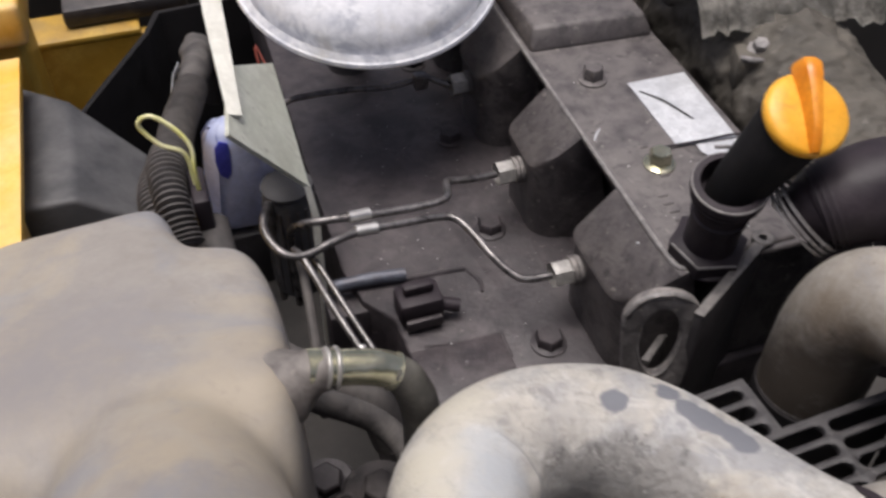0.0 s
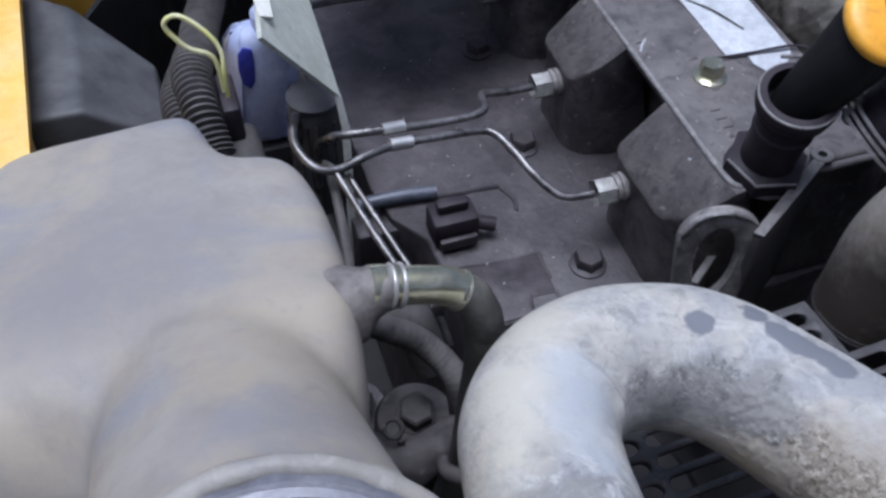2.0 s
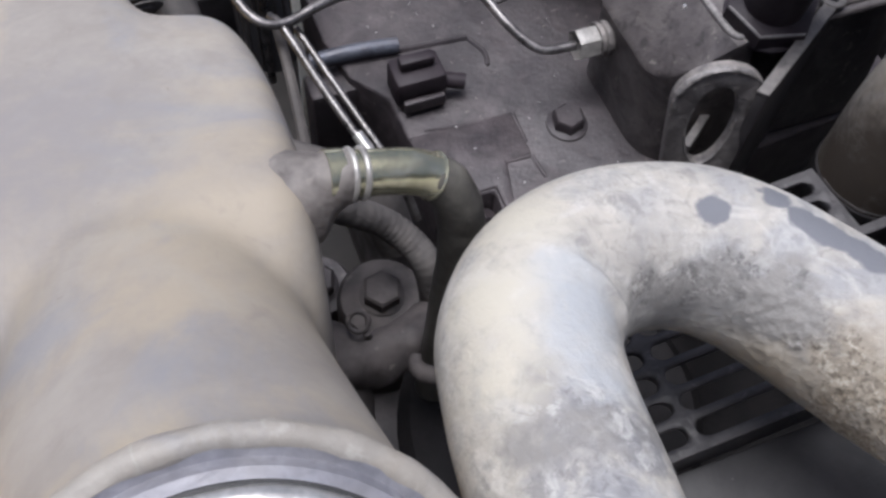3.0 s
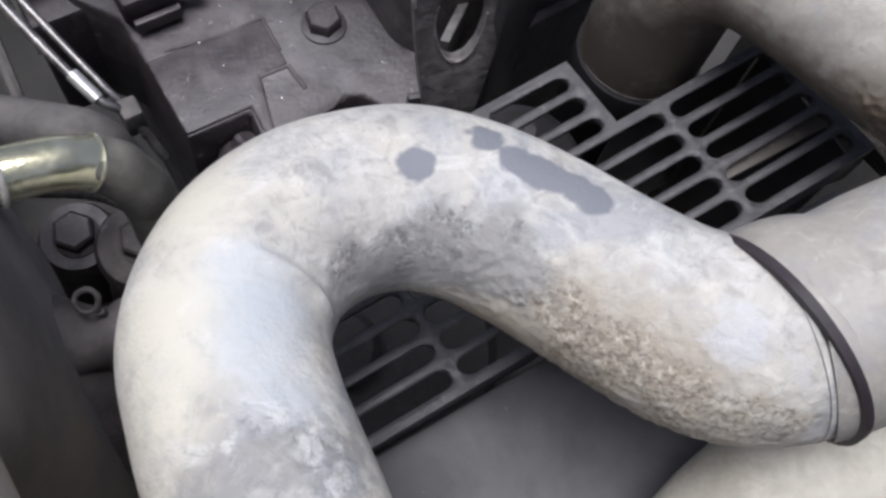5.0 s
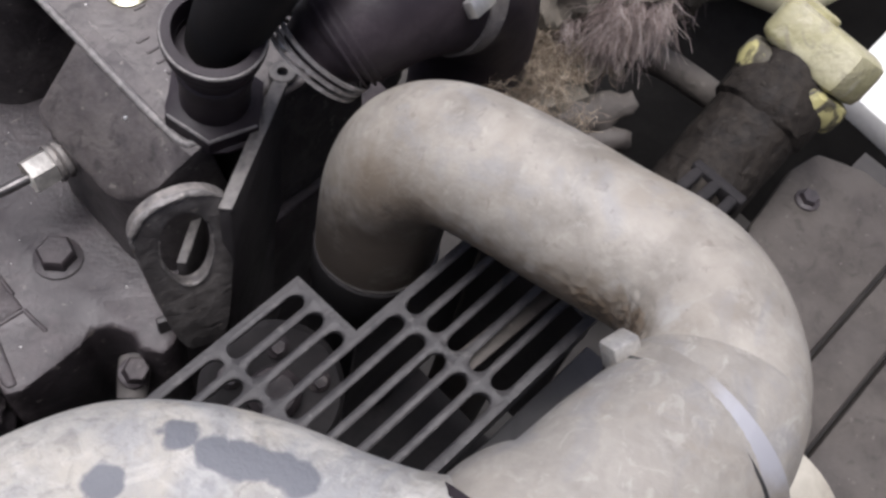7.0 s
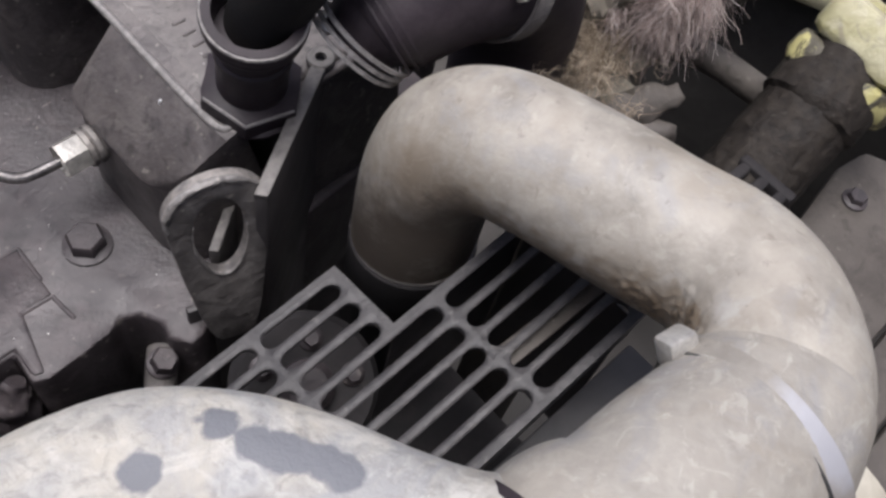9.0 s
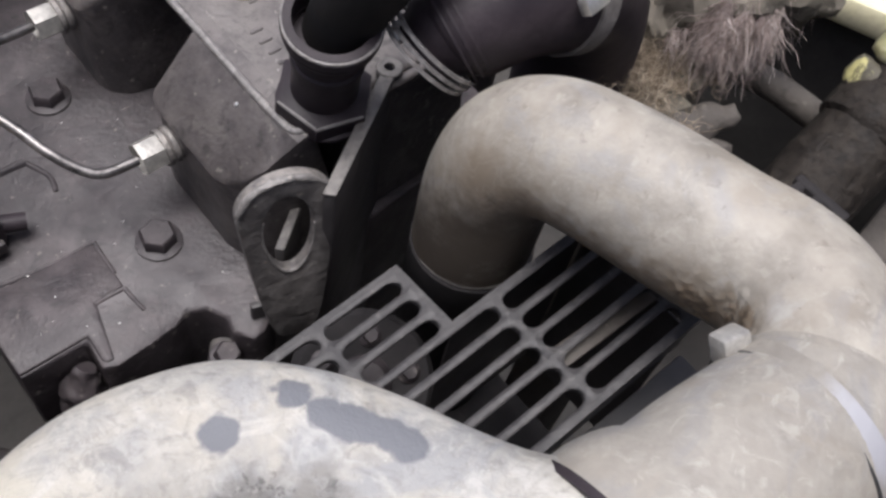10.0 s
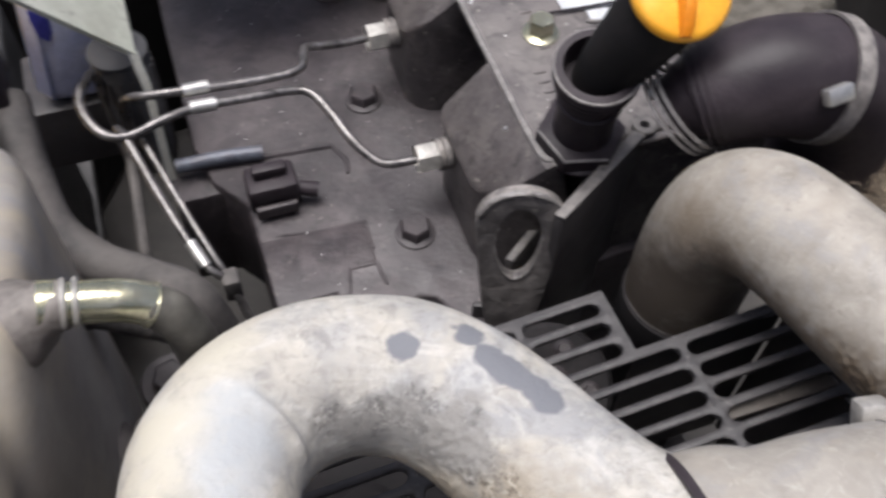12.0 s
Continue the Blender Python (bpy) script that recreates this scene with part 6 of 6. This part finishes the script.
# black pitted tube with yellow fitting, and the dusty side cover
arm = thing("pitted_tube", (0.48, 0.167, -0.1), "pitted dark steel tube carrying a chipped yellow fitting", "tube")
part("tube_wall", rough_up(tube([(0.4, 0.163, 0.072, 0.025), (0.455, 0.1655, 0.105, 0.025), (0.485, 0.167, 0.123, 0.025), (0.53, 0.1695, 0.149, 0.025)], 20, 64), 0.0007, 160), PITTED, arm)
part("collar", rough_up(lathe([(0.024, -0.014), (0.0275, -0.01), (0.028, 0.006), (0.024, 0.012), (0, 0.014)], (0.51, 0.1685, 0.137), (0.86, 0.04, 0.5), 48), 0.0012, 90), PITTED, arm, "pitted collar")
fitting = thing("yellow_fitting", (0.53, 0.172, 0.145), "chipped pale yellow cast fitting on the pitted tube", "fitting")
fm = axes_at((0.5395, 0.1715, 0.1525), (0.6, -0.05, 0.8))
part("block", rough_up(prism([(-0.026, -0.028), (0.022, -0.03), (0.03, 0.0), (0.022, 0.03), (-0.026, 0.029), (-0.036, 0.0)], -0.006, 0.02, 0.006, fm), 0.0015, 80), CAPYEL, fitting)
part("skirt", rough_up(prism([(-0.027, -0.029), (0.022, -0.031), (0.031, 0.0), (0.022, 0.031), (-0.027, 0.03), (-0.037, 0.0)], -0.026, -0.0065, 0.006, fm), 0.0015, 80), CHIPPED, fitting, "grimy lower half with flaking yellow paint")
part("boss", lathe([(0.005, 0), (0.011, 0), (0.011, 0.003), (0.009, 0.004), (0.0055, 0.004)], fm @ Vector((0.01, 0.004, 0.0195)), (0.6, -0.05, 0.8), 24, None, True), CAPYEL, fitting)
cross = thing("yellow_tank", (0.75, 0.3, 0.02), "yellow painted steel tank, strong sunlight put into its pale lid", "tank")
# glare of bright light drawn as a white sheet
whole("glare_panel", prism([(0.6615, 0.161), (0.655, 0.1), (0.9, 0.1), (0.9, 0.175), (0.698, 0.166)], 0.03, 0.05, 0.002), WHITE, "white sheet standing in for a glaring patch of bright light", "panel")
part("lid", prism([(0.634, 0.302), (0.672, 0.212), (0.75, 0.2), (0.95, 0.3), (0.95, 0.42), (0.7, 0.42)], 0.055, 0.08, 0.006), SUNYEL, cross)
part("side_wall", prism([(0.66, 0.3), (0.69, 0.23), (0.75, 0.22), (0.93, 0.31), (0.93, 0.4), (0.71, 0.4)], -0.4, 0.0545, 0.004), BAY, cross)
dusty = thing("side_cover", (0.6, 0.0, 0.0), "dusty brown sheet steel side cover with seams", "sheet")
part("sheet", rough_up(prism([(0.352, 0.0655), (0.352, 0.12), (0.445, 0.12), (0.4895, 0.1345), (0.5415, 0.1415), (0.566, 0.137), (0.58, 0.11), (0.58, 0.0655)], 0.07, 0.08, 0.003), 0.001, 60), BROWN, dusty)
part("sheet", prism([(0.352, 0.0365), (0.352, 0.063), (0.6, 0.063), (0.6, 0.0365)], 0.069, 0.0792, 0.003), BROWN, dusty)
part("sheet", prism([(0.352, -0.2), (0.352, 0.034), (0.6, 0.034), (0.6, -0.2)], 0.068, 0.0785, 0.003), BROWN, dusty)
part("under_sheet", box(0.349, 0.605, -0.2, 0.118, 0.06, 0.0675, 0), BAY, dusty, smooth=False)
part("bolt", hexbolt(0.01, (0.53, 0.122, 0.08), (0, 0, 1), 0.6, 1.3), IRON, dusty)
comb = thing("cast_grid", (0.442, 0.157, 0.1), "small dark cast grid lying against the pitted tube", "grid")
for y in (0.168, 0.157, 0.146):
    part("fin", rough_up(box(0.43, 0.448, y - 0.003, y + 0.003, 0.122, 0.135, 0.0015), 0.0006, 200), STEMBLACK, comb)
part("spine", rough_up(box(0.4482, 0.4545, 0.141, 0.173, 0.12, 0.134, 0.0018), 0.0006, 200), STEMBLACK, comb)
part("base", box(0.434, 0.452, 0.144, 0.17, 0.09, 0.1195, 0.002), IRON, comb)
whole("link_rod", tube([(0.47, 0.285, 0.1, 0.009), (0.516, 0.248, 0.1, 0.009), (0.533, 0.203, 0.094, 0.009), (0.54, 0.16, 0.085, 0.009)], 6, 18), BROWN, "dusty round link rod in the dark behind the tubes", "rod")


def flakes(count, seed):
    """Tiny pale paint flakes lying on the deck, the cover and the guard."""
    rg, bm = random.Random(seed), bmesh.new()
    for _ in range(count):
        x, y = rg.uniform(0.11, 0.225), rg.uniform(0.335, 0.72)
        z = 0.0393 if x < 0.17 and y < 0.4 else 0.0373
        if rg.random() < 0.35:
            x, y, z = rg.uniform(0.262, 0.36), rg.uniform(0.34, 0.72), 0.1373
        r, a = rg.uniform(0.0002, 0.0007), rg.uniform(0, 6.28)
        ring = [bm.verts.new((x + r * rg.uniform(0.6, 1.2) * math.cos(a + k * 1.57), y + r * rg.uniform(0.6, 1.2) * math.sin(a + k * 1.57), z)) for k in range(4)]
        tip = bm.verts.new((x, y, z + r * 0.6))
        for k in range(4):
            bm.faces.new((ring[k], ring[(k + 1) % 4], tip))
        bm.faces.new(ring[::-1])
    return bm


whole("paint_flakes", flakes(110, 23), WHITE, "tiny pale paint flakes scattered over the dusty engine", "debris", kind="stuff")
